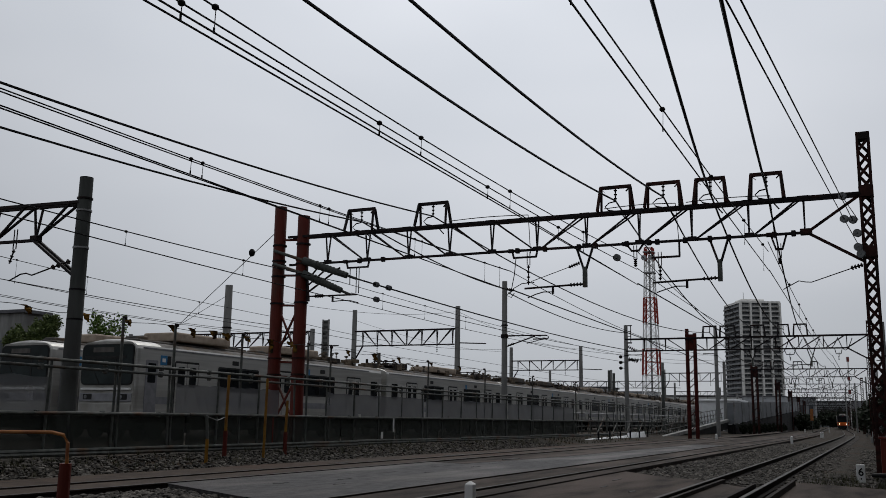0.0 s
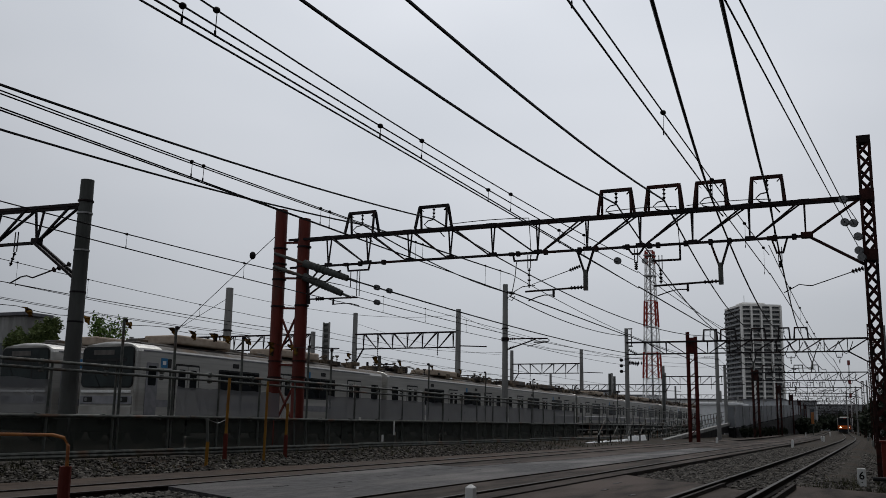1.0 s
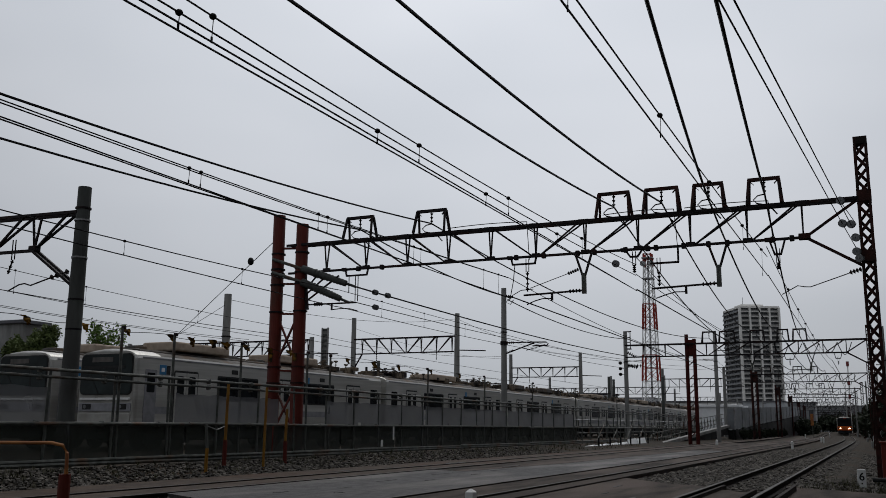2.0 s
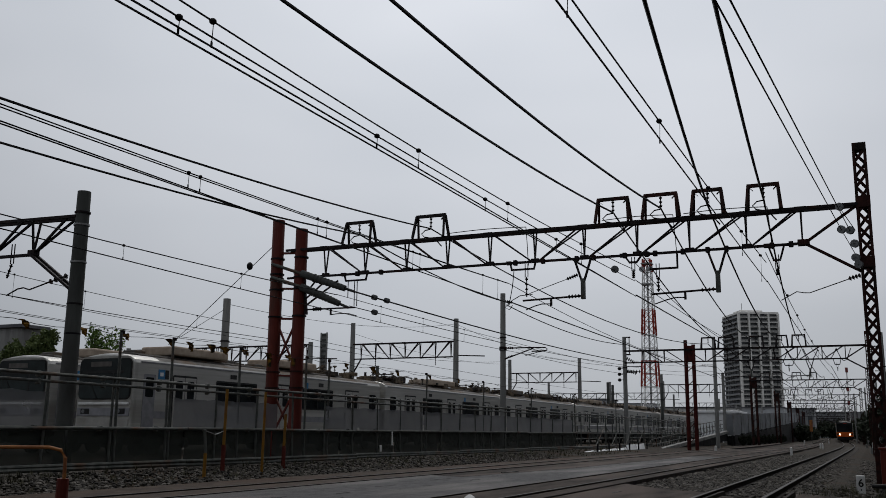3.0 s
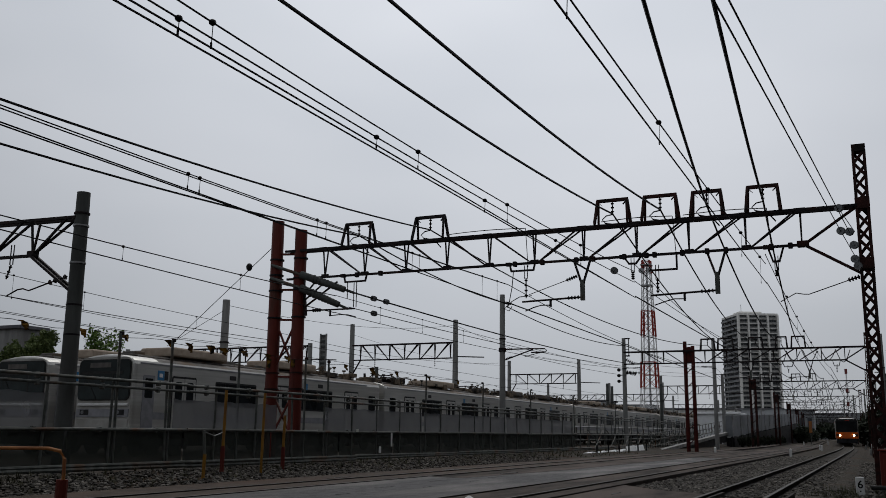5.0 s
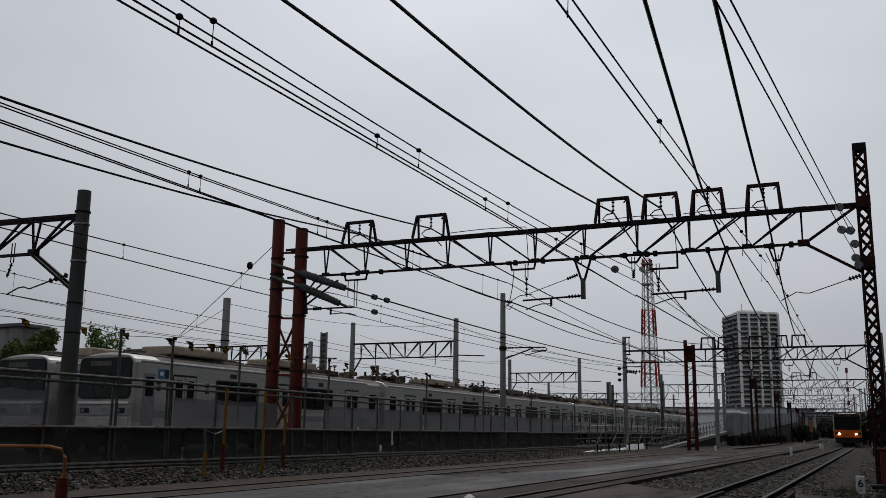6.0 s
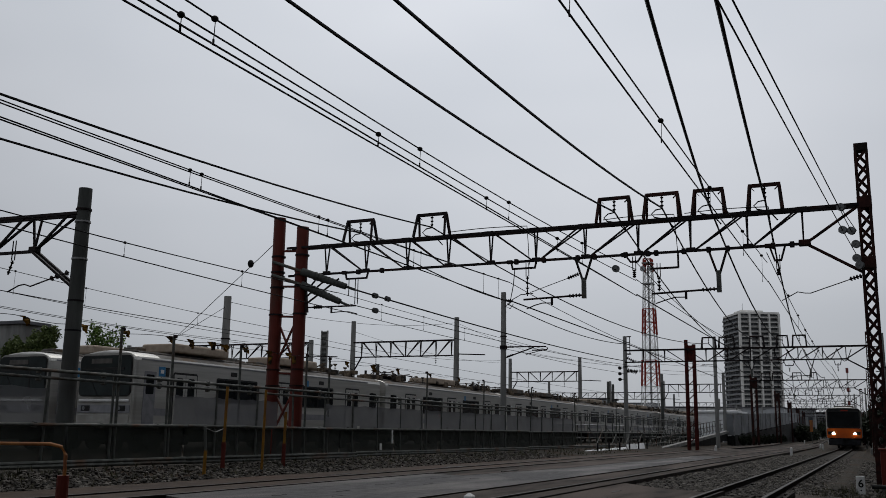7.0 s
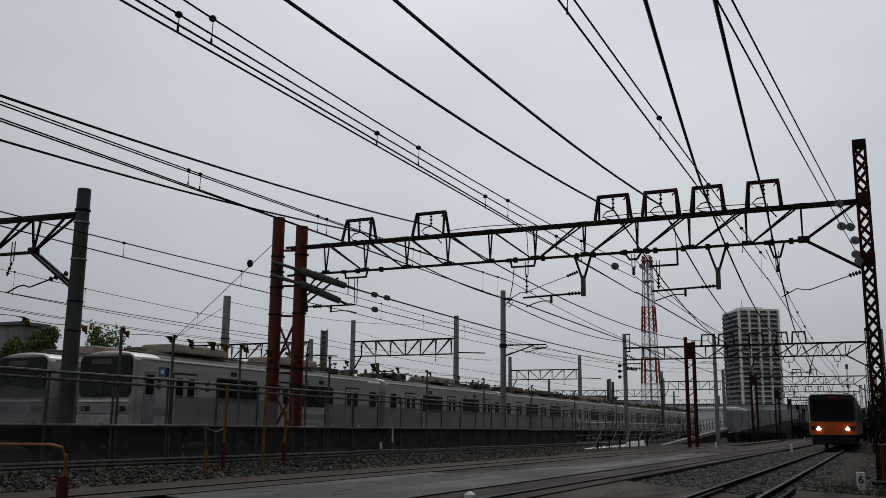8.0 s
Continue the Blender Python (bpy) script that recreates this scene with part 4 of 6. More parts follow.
def rounded_panel(w, h, t, r=0.08):
    """An upright panel in the y-z plane, w along y, with rounded corners."""
    bm = box(new_bm(), (0, 0, 0), (t, w, h))
    edges = [e for e in bm.edges if abs((e.verts[0].co - e.verts[1].co).x) > t * 0.9]
    bmesh.ops.bevel(bm, geom=edges, offset=min(r, w * 0.4, h * 0.4), segments=4, affect="EDGES", profile=0.5)
    return bm


def upright(w, h, t, r):
    """A rounded panel that faces along y."""
    bm = rounded_panel(w, h, t, r)
    bmesh.ops.transform(bm, matrix=Matrix.Rotation(math.pi / 2, 4, "Z"), verts=bm.verts)
    return bm


def bogie_mesh():
    bm = new_bm()
    box(bm, (0, 0, 0.55), (2.1, 2.6, 0.25), None, 0.05)
    for y in (-1.05, 1.05):
        for x in (-0.55, 0.55):
            tube(bm, (x - 0.06, y, 0.43), (x + 0.06, y, 0.43), 0.43, None, 20)
        for x in (-0.98, 0.98):
            box(bm, (x, y, 0.45), (0.22, 0.36, 0.34), None, 0.04)
    for x in (-0.98, 0.98):
        box(bm, (x, 0, 0.5), (0.16, 1.9, 0.2), None, 0.03)
        tube(bm, (x, 0, 0.5), (x, 0, 0.95), 0.22, None, 12)
    return bm


BOGIE = mesh_of("bogie", bogie_mesh(), UNDER)
DOOR_LEAF = mesh_of("door_leaf", rounded_panel(0.64, 1.9, 0.03, 0.03), STAINLESS)
DOOR_GLASS = mesh_of("door_glass", rounded_panel(0.4, 0.78, 0.012, 0.09), GLASS)
DOOR_EDGE = mesh_of("door_frame", rounded_panel(1.42, 2.0, 0.012, 0.08), BLACK)
WIDE_GLASS = mesh_of("side_window", rounded_panel(1.3, 0.86, 0.02, 0.06), GLASS)
SMALL_GLASS = mesh_of("end_window", rounded_panel(0.7, 0.86, 0.02, 0.06), GLASS)
WINDOW_EDGE = mesh_of("window_frame", rounded_panel(2.8, 1.0, 0.012, 0.08), BLACK)
STRIPE = mesh_of("stripe", box(new_bm(), (0, 0, 0), (0.008, 17.0, 0.26)), BAND)
GUTTER = mesh_of("roof_gutter", box(new_bm(), (0, 0, 0), (0.05, 17.0, 0.05)), BAND)
EMBLEM = mesh_of("emblem_plate", box(new_bm(), (0, 0, 0), (0.012, 0.26, 0.28)), BLUE)
VENT_PLATE = mesh_of("vent_grille", rounded_panel(0.42, 0.18, 0.015, 0.02), BLACK)


def underfloor_mesh(seed):
    rng = random.Random(seed)
    bm, y = new_bm(), 4.2
    while y < 13.2:
        w = rng.uniform(0.7, 1.9)
        box(bm, (rng.uniform(0.5, 0.62), y + w / 2, 0.66 + rng.uniform(-0.05, 0.05)), (1.35, w, rng.uniform(0.5, 0.68)), None, 0.03)
        box(bm, (-0.6, y + w / 2, 0.66), (1.3, w, 0.6), None, 0.03)
        y += w + rng.uniform(0.05, 0.2)
    box(bm, (0, 8.75, 0.95), (2.5, 17.2, 0.1))
    return bm


UNDERFLOOR = [mesh_of("underfloor_box", underfloor_mesh(s), UNDER) for s in (1, 2, 3)]


def roof_unit_mesh(l, w, h):
    bm = box(new_bm(), (0, 0, h / 2), (w, l, h), None, 0.07)
    for i in range(5):
        box(bm, (0, -l * 0.36 + i * l * 0.18, h + 0.01), (w * 0.7, l * 0.1, 0.03))
    return bm


ROOF_UNIT = mesh_of("air_conditioner", roof_unit_mesh(3.4, 1.7, 0.36), BEIGE)
ROOF_UNIT_DARK = mesh_of("air_conditioner", roof_unit_mesh(2.6, 1.6, 0.34), ROOFGREY)
ROOF_MAT = mesh_of("roof_walkway", box(new_bm(), (0, 8.75, 0), (1.5, 16.5, 0.05), None, 0.02), ROOFGREY)


ROOF_VENT = mesh_of("roof_vent", box(box(new_bm(), (0, 0, 0.11), (0.5, 0.7, 0.22), None, 0.04), (0.1, 0.5, 0.08), (0.3, 0.3, 0.2), None, 0.02), ROOFGREY)
def roof_gear_mesh(seed, l):
    """A jumble of boxes, rods and insulators on a car roof."""
    rng = random.Random(seed)
    bm = new_bm()
    for _ in range(16):
        box(bm, (rng.uniform(-0.7, 0.8), rng.uniform(-l, l), rng.uniform(0.08, 0.2)), (rng.uniform(0.2, 0.7), rng.uniform(0.2, 0.9), rng.uniform(0.15, 0.38)), None, 0.02)
    for _ in range(9):
        x, y, h = rng.uniform(-0.7, 0.9), rng.uniform(-l, l), rng.uniform(0.3, 0.62)
        insulator(bm, (x, y, 0), (x, y, h), 0.07, 4)
        box(bm, (x, y, h), (0.12, 0.2, 0.07))
    for _ in range(6):
        x, y = rng.uniform(-0.6, 0.9), rng.uniform(-l, l)
        bar(bm, (x, y, rng.uniform(0.2, 0.5)), (x + rng.uniform(-0.5, 0.5), y + rng.uniform(-1.4, 1.4), rng.uniform(0.2, 0.55)), 0.035)
    return bm


ROOF_GEAR = [mesh_of("roof_gear", roof_gear_mesh(s, 1.7), RUSTY_GEAR) for s in (11, 12, 13, 14)]
ROOF_CONDUIT = mesh_of("roof_conduit", tube(new_bm(), (0, -8, 0), (0, 8, 0), 0.04, None, 8), ROOFGREY)


def pantograph_mesh():
    bm = new_bm()
    box(bm, (0, 0, 0.16), (1.5, 1.7, 0.06))
    for x in (-0.6, 0.6):
        for y in (-0.7, 0.7):
            tube(bm, (x, y, 0), (x, y, 0.18), 0.06)
            bar(bm, (x, y, 0.18), (x * 0.8, y * 0.15 + (0.9 if y > 0 else -0.9), 0.32), 0.04)
    for x in (-0.45, 0.45):
        bar(bm, (x, -0.9, 0.3), (x, 0.9, 0.36), 0.04)
    for y in (-0.12, 0.12):
        path_tube(bm, [(-0.85, y, 0.3), (-0.6, y, 0.44), (0.6, y, 0.44), (0.85, y, 0.3)], 0.025)
    box(bm, (0.2, 1.4, 0.2), (0.9, 0.7, 0.32), None, 0.04)
    tube(bm, (-0.4, -1.3, 0), (-0.4, -1.3, 0.5), 0.07)
    return bm


PANTO = mesh_of("pantograph", pantograph_mesh(), STEEL)


def silver_car(tr, i, y0, cab):
    L, W, z0, z1, roof = 18.7 if cab else 17.8, 2.78, 0.96, 3.36, 3.74
    doors, panes, end = ((2.75, 9.3, 15.72), (6.07, 12.43), 17.9) if cab else ((3.1, 8.95, 14.9), (6.15, 12.1), 16.85)
    body = part("car_body", car_shell(L, W, z0, z1, roof, cab), [STAINLESS, ROOFGREY], tr)
    body.matrix_basis = Matrix.Translation((0, y0, 0))
    for s in (1, -1):
        x = s * (W / 2 + 0.004)
        piece("stripe", STRIPE, body, (x, 8.95, 1.5))
        piece("roof_gutter", GUTTER, body, (s * (W / 2 - 0.005), 8.8, 3.4))
        for dy in doors:
            piece("door_frame", DOOR_EDGE, body, (x, dy, 2.02))
            for k in (-0.335, 0.335):
                piece("door_leaf", DOOR_LEAF, body, (x + s * 0.004, dy + k, 1.99))
                piece("door_glass", DOOR_GLASS, body, (x + s * 0.022, dy + k, 2.42))
        for wy in panes:
            piece("window_frame", WINDOW_EDGE, body, (x, wy, 2.44))
            for k in (-0.69, 0.69):
                piece("side_window", WIDE_GLASS, body, (x + s * 0.006, wy + k, 2.44))
        if not cab:
            piece("end_window", SMALL_GLASS, body, (x, 0.95, 2.44))
        piece("end_window", SMALL_GLASS, body, (x, end, 2.44))
        for vy in (4.3, 11.2):
            piece("vent_grille", VENT_PLATE, body, (x, vy + 1.5, 3.14))
    piece("roof_walkway", ROOF_MAT, body, (0, 0, roof + 0.005))
    units = ((4.2, 0), (11.2, 0)) if i % 2 == 0 else ((8.7, 1),)
    for uy, kind in units:
        piece("air_conditioner", ROOF_UNIT_DARK if i % 3 == 2 else ROOF_UNIT, body, (0.15, uy, roof + 0.08))
    if i in (1, 2, 4, 5):
        piece("pantograph", PANTO, body, (0, 2.2, roof + 0.02))
        piece("pantograph", PANTO, body, (0, 14.8, roof + 0.02))
    for vy in (1.2, 6.6, 7.6, 9.0, 13.4, 16.4):
        piece("roof_vent", ROOF_VENT, body, pose(random.uniform(-0.5, 0.5), vy + random.uniform(-0.3, 0.3), roof - 0.03, 0, 0, random.choice((0, 90))))
    for j, gy in enumerate((1.8, 7.9, 14.6) if i else (14.9,)):
        tagged(piece("roof_gear", ROOF_GEAR[(i + j) % 4], body, (0, gy, roof - 0.02)), kind="stuff")
    piece("emblem_plate", EMBLEM, body, (W / 2 + 0.006, panes[1] - 1.0, 3.06))
    for s in (-0.8, 0.8):
        piece("roof_conduit", ROOF_CONDUIT, body, (s, 8.7, roof - 0.04))
    piece("underfloor_box", UNDERFLOOR[i % 3], body)
    for by in (2.3, 15.2):
        piece("bogie", BOGIE, body, (0, by, 0))
    if i:
        part("gangway", box(new_bm(), (0, y0 - 0.25, 2.1), (1.3, 0.6, 2.2)), BLACK, tr)
    if cab:
        part("front_frame", upright(2.58, 2.5, 0.08, 0.3), OFFWHITE, body).matrix_basis = pose(0, 0.03, 2.36)
        part("windscreen_seal", upright(2.5, 1.5, 0.04, 0.2), BLACK, body).matrix_basis = pose(0, -0.022, 2.78)
        part("windscreen", upright(2.42, 1.42, 0.05, 0.18), INTERIOR, body).matrix_basis = pose(0, -0.03, 2.78)
        part("front_dividing_pillar", box(new_bm(), (0.42, -0.052, 2.55), (0.06, 0.02, 0.98)), BLACK, body)
        part("destination_box", box(new_bm(), (-0.2, -0.058, 3.32), (1.0, 0.02, 0.18)), ROOFGREY, body)
        part("sun_blind", box(new_bm(), (-0.1, -0.058, 3.04), (2.0, 0.02, 0.1)), BLACK, body)
        part("front_sill", box(new_bm(), (0, -0.02, 1.88), (2.4, 0.1, 0.09), None, 0.02), WHITE, body)
        part("front_band", box(new_bm(), (0, -0.01, 1.58), (2.5, 0.06, 0.3), None, 0.015), BAND, body)
        part("front_lower_panel", box(new_bm(), (0, -0.005, 1.2), (2.46, 0.06, 0.34), None, 0.02), OFFWHITE, body)
        for s in (-0.85, 0.85):
            part("lamp_housing", box(new_bm(), (s, -0.04, 1.6), (0.42, 0.03, 0.2), None, 0.01), BLACK, body)
            part("marker_lamp", tube(new_bm(), (s - 0.08, -0.065, 1.6), (s - 0.08, -0.05, 1.6), 0.07), PORCELAIN, body)
        part("wiper", bar(new_bm(), (-0.3, -0.06, 2.05), (-0.75, -0.06, 2.75), 0.025), BLACK, body)
        part("front_skirt", box(new_bm(), (0, 0.15, 0.66), (2.3, 0.3, 0.5), None, 0.05), UNDER, body)
        part("coupler", tube(new_bm(), (0, -0.45, 0.8), (0, 0.2, 0.8), 0.13), UNDER, body)
        for s in (1, -1):
            x = s * (W / 2 + 0.004)
            part("cab_door", rounded_panel(0.62, 1.95, 0.014, 0.04), BAND, body).matrix_basis = pose(x, 0.78, 2.0)
            part("cab_door_glass", rounded_panel(0.42, 0.72, 0.02, 0.05), GLASS, body).matrix_basis = pose(x, 0.78, 2.5)
            emblem = part("emblem_plate", box(new_bm(), (x, 1.4, 3.0), (0.012, 0.36, 0.36)), BLUE, body, "small square blue plate")
            part("emblem_mark", box(new_bm(), (x + s * 0.008, 1.4, 3.0), (0.008, 0.18, 0.14)), WHITE, body)
            part("emblem_edge", box(new_bm(), (x, 1.7, 3.0), (0.014, 0.2, 0.34)), BLACK, body)


def silver_train(at, label):
    tr = thing("commuter_train", label, "train", "parked trains", at)
    for i in range(8):
        silver_car(tr, i, 19.35 + (i - 1) * 18.3 if i else 0.0, i == 0)
    return tr


parked = silver_train((-25.69, 26.4, 0.25), "parked stainless steel commuter train with dark windows")
other = copy_thing(parked, Matrix.Translation((-29.60, 26.1, 0.25)))
other["label"] = "second parked stainless steel train beside the first"


EXPRESS_CARS = []


def orange_train():
    tr = thing("express_train", "silver commuter train with an orange and black front, headlamps lit", "train", at=pose(-2.4, 59, 0.2))
    L, W = 19.5, 2.78
    glass = mesh_of("side_window", rounded_panel(1.7, 0.85, 0.02, 0.06), GLASS)
    leaf = mesh_of("side_door", rounded_panel(1.3, 1.9, 0.02, 0.04), BAND)
    waist = mesh_of("orange_stripe", box(new_bm(), (0, 0, 0), (0.01, 18.8, 0.14)), ORANGE)
    shell = {c: mesh_of("car_body", car_shell(L, W, 0.85, 3.05, 3.45, c), [STAINLESS, ROOFGREY]) for c in (True, False)}
    for i in range(10):
        y0 = i * 20.0
        body = piece("car_body", shell[i == 0], tr, (0, y0, 0))
        EXPRESS_CARS.append(body)
        for s in (1, -1):
            x = s * (W / 2 + 0.006)
            piece("orange_stripe", waist, body, (x, 9.9, 2.92))
            for k in range(4):
                piece("side_door", leaf, body, (x, 2.3 + 4.95 * k, 1.85))
                if k < 3:
                    piece("side_window", glass, body, (x, 4.8 + 4.95 * k, 2.2))
        piece("air_conditioner", ROOF_UNIT_DARK, body, (0, 9.7, 3.42))
        if i % 3 == 1:
            piece("pantograph", PANTO, body, (0, 3.0, 3.46))
        for by in (2.6, 16.6):
            piece("bogie", BOGIE, body, (0, by, 0))
    face = part("front_mask", upright(2.58, 1.7, 0.1, 0.24), BLACK, tr)
    face.matrix_basis = pose(0, -0.03, 2.48)
    scr = part("windscreen", upright(2.36, 1.2, 0.04, 0.1), GLASS, face)
    scr.matrix_basis = pose(0, -0.05, -0.06)
    part("destination_display", box(new_bm(), (0.1, -0.075, 0.66), (0.55, 0.02, 0.11)), SIGNAL_RED, face)
    part("wiper", bar(new_bm(), (0.2, -0.08, -0.6), (0.8, -0.08, -0.1), 0.025), STEEL, face)
    pan = part("front_panel", upright(2.7, 0.8, 0.14, 0.12), ORANGE, tr)
    pan.matrix_basis = pose(0, -0.04, 1.26)
    for s in (-1, 1):
        bm = new_bm()
        v = [bm.verts.new((s * x, -0.12, z)) for x, z in ((0.62, 1.13), (1.24, 1.13), (1.28, 1.4), (0.72, 1.4))]
        w = [bm.verts.new((s * x, -0.09, z)) for x, z in ((0.62, 1.13), (1.24, 1.13), (1.28, 1.4), (0.72, 1.4))]
        bm.faces.new(v if s > 0 else v[::-1])
        for a in range(4):
            q = (v[a], w[a], w[(a + 1) % 4], v[(a + 1) % 4])
            bm.faces.new(q if s < 0 else q[::-1])
        h = part("lamp_recess", bm, BLACK, tr)
        bm = new_bm()
        for x, z in ((0.755, 1.2), (0.895, 1.2), (0.825, 1.3)):
            tube(bm, (s * x, -0.17, z), (s * x, -0.12, z), 0.066, None, 12)
        part("headlamp", bm, LAMP, h, "bright lit headlamp cluster")
    part("front_bumper", box(new_bm(), (0, -0.02, 0.82), (1.25, 0.16, 0.1), None, 0.02), BLACK, tr)
    part("front_skirt", box(new_bm(), (0, 0.1, 0.52), (2.5, 0.3, 0.52), None, 0.08), SKIRT, tr)
    part("coupler", tube(new_bm(), (0, -0.4, 0.72), (0, 0.2, 0.72), 0.14), UNDER, tr)
    return tr


express = orange_train()


# ---- left-hand pole with its beam ----
def pole_with_beam():
    p = thing("catenary_pole", "dark weathered round concrete pole with a steel truss arm", "pole")
    y = 16.2
    col = part("pole_shaft", tube(new_bm(), (-16.9, y, 0.2), (-16.9, y, 6.82), 0.205, 0.155, 24), CONC_DARK, p)
    for z in (6.3, 6.0, 5.1, 4.1, 3.4):
        ring(col, -16.9, y, z, 0.186, GALV if z in (6.0, 5.1) else STEEL, 0.04)
    for s in (-0.13, 0.13):
        part("top_chord", bar(new_bm(), (-27, y + s, 6.42), (-16.95, y + s, 6.2), 0.07), STEEL, p)
    part("bottom_chord", bar(new_bm(), (-27, y, 5.5), (-18.35, y, 5.38), 0.07), STEEL, p)
    for i in range(6):
        x = -18.4 - i * 1.5
        bm = new_bm()
        for s in (-0.13, 0.13):
            bar(bm, (x + 0.02, y + s, 6.25), (x, y, 5.4), 0.045)
        part("upright", bm, STEEL, p)
        bm = new_bm()
        for s in (-0.13, 0.13):
            bar(bm, (x + 1.2, y + s, 6.22), (x + 0.05, y, 5.42), 0.05)
        part("diagonal", bm, STEEL, p)
    bm = new_bm()
    for s in (-0.1, 0.1):
        bar(bm, (-18.4, y + s, 5.38), (-17.0, y + s, 4.45), 0.06)
    part("knee_brace", bm, STEEL, p)
    part("node_plate", box(new_bm(), (-18.4, y, 5.42), (0.24, 0.18, 0.15), None, 0.02), STEEL, p)
    bm = insulator(new_bm(), (-17.2, y, 4.8), (-17.72, y - 0.1, 4.64), 0.07, 4)
    path_tube(bm, [(-17.72, y - 0.1, 4.64), (-18.31, y - 0.1, 4.5), (-18.51, y - 0.1, 4.56), (-18.7, y - 0.1, 4.54), (-19.06, y - 0.1, 4.4)], 0.018)
    part("registration_arm", bm, STEEL, p)
    bm = new_bm()
    for s in (-0.05, 0.05):
        bar(bm, (-19.1 + s, y, 5.7), (-19.1 + s, y, 5.2), 0.02)
    insulator(bm, (-19.1, y, 5.2), (-19.23, y, 4.85), 0.05, 3)
    part("hanger", bm, STEEL, p)


pole_with_beam()


# ---- the pipe fence along the yard ----
def yard_fence():
    f = thing("pipe_fence", "long dull grey pipe fence with sagging netting by the yard", "fence")
    x = -16.5
    rng = random.Random(5)
    for z, r in ((2.40, 0.038), (2.24, 0.034), (1.24, 0.04), (0.42, 0.045), (0.33, 0.05)):
        y = 2.0
        while y < 100:
            l = 9.0
            part("rail", tube(new_bm(), (x + rng.uniform(-0.02, 0.02), y, z + rng.uniform(-0.02, 0.02)), (x, y + l, z + rng.uniform(-0.02, 0.02)), r, None, 8), DARKPIPE, f)
            y += l
    post = mesh_of("post", tube(new_bm(), (0, 0, 0), (0, 0, 2.2), 0.032, None, 8), DARKPIPE)
    tall = mesh_of("tall_post", tube(new_bm(), (0, 0, 0), (0, 0, 3.35), 0.036, None, 8), DARKPIPE)
    y = 5.4
    k = 0
    while y < 100:
        piece("post", post, f, pose(x - 0.06, y, 0.2, rng.uniform(-1, 1), rng.uniform(-1, 1)))
        y += 1.92 + rng.uniform(-0.1, 0.1)
        k += 1
    clamp = mesh_of("clamp", box(new_bm(), (0, 0, 0), (0.11, 0.09, 0.13), None, 0.02), DARKPIPE)
    y = 5.4
    while y < 46:
        for z in (2.4, 2.24, 1.24):
            piece("clamp", clamp, f, pose(x - 0.03, y, z, rng.uniform(-20, 20), 0, 0))
        y += 1.92
    for y in (17.5, 19.4, 22.3, 25.8, 27.2, 34.8, 41.0, 48.0, 56, 66):
        piece("tall_post", tall, f, pose(x - 0.1, y, 0.2, rng.uniform(-1, 1), rng.uniform(-1, 1)))
        part("post_head", box(new_bm(), (x - 0.1, y, 3.56), (0.1, 0.09, 0.09), None, 0.02), STEEL, f)
    for y0, y1 in ((8.0, 15.4), (19.5, 24.2), (27.0, 34.5), (34.6, 44.0), (44.1, 55.4)):
        bm = new_bm()
        n = 14
        top = [bm.verts.new((x - 0.07 - 0.02 * math.sin(i), y0 + (y1 - y0) * i / n, 2.06 - 0.05 * abs(math.sin(i * 1.3)))) for i in range(n + 1)]
        low = [bm.verts.new((x - 0.07, y0 + (y1 - y0) * i / n, 1.28)) for i in range(n + 1)]
        for i in range(n):
            bm.faces.new((top[i], top[i + 1], low[i + 1], low[i]))
        part("netting", bm, NET, f)
    for y0 in range(4, 56, 4):
        part("dark_screen", box(new_bm(), (x - 0.09, y0 + 1.98, 0.82), (0.012, 3.92, 0.78)), NET_DARK, f, "dark green mesh screen")
    for y, z, h, w in ((30.7, 0.62, 0.24, 0.16), (31.6, 0.98, 0.5, 0.1), (29.0, 1.3, 0.1, 0.16)):
        part("fence_plate", box(new_bm(), (x + 0.05, y, z), (0.02, w, h), None, 0.008), WHITE, f, "small white plate")
    for y in (60, 64, 68, 72, 76, 80, 84, 88):
        part("brace", bar(new_bm(), (x, y, 0.3), (x, y + 2.2, 1.5), 0.05), DARKPIPE, f)


yard_fence()


def flag_line():
    """Small cloth pennants on a line above the fence."""
    rng = random.Random(8)
    wire([(-17, y, 3.62 - 0.1 * math.sin((y % 2.4) / 2.4 * math.pi)) for y in np.arange(8, 46, 0.6).tolist()], 0.008, "pennant_line", "thin line that carries cloth pennants")
    for y in (12.6, 13.5, 14.9, 16.6, 18.0, 19.7, 20.5, 21.4, 22.0, 23.0, 24.2, 25.3, 29.0, 31.0, 33.0, 36.0, 39.0):
        bm = new_bm()
        w, h = rng.uniform(0.24, 0.4), rng.uniform(0.16, 0.26)
        rows = []
        for k in range(5):
            u = k / 4
            half = w / 2 * (1 - 0.75 * u)
            rows.append([(-17.0 + rng.uniform(-0.05, 0.05), y + half * q + rng.uniform(-0.035, 0.035) + 0.1 * u, 3.6 - h * u + rng.uniform(-0.03, 0.03)) for q in (-1, -0.3, 0.4, 1)])
        front = [[bm.verts.new(p) for p in r] for r in rows]
        back = [[bm.verts.new((p[0] - 0.015, p[1], p[2])) for p in r] for r in rows]
        for g0, flip in ((front, 1), (back, -1)):
            for a, b in zip(g0, g0[1:]):
                for q in range(3):
                    bm.faces.new((a[q], a[q + 1], b[q + 1], b[q])[::flip])
        tagged(part("pennant", bm, FLAG), "crumpled ochre cloth pennant on a line", "pennant", "pennants above the fence")


flag_line()


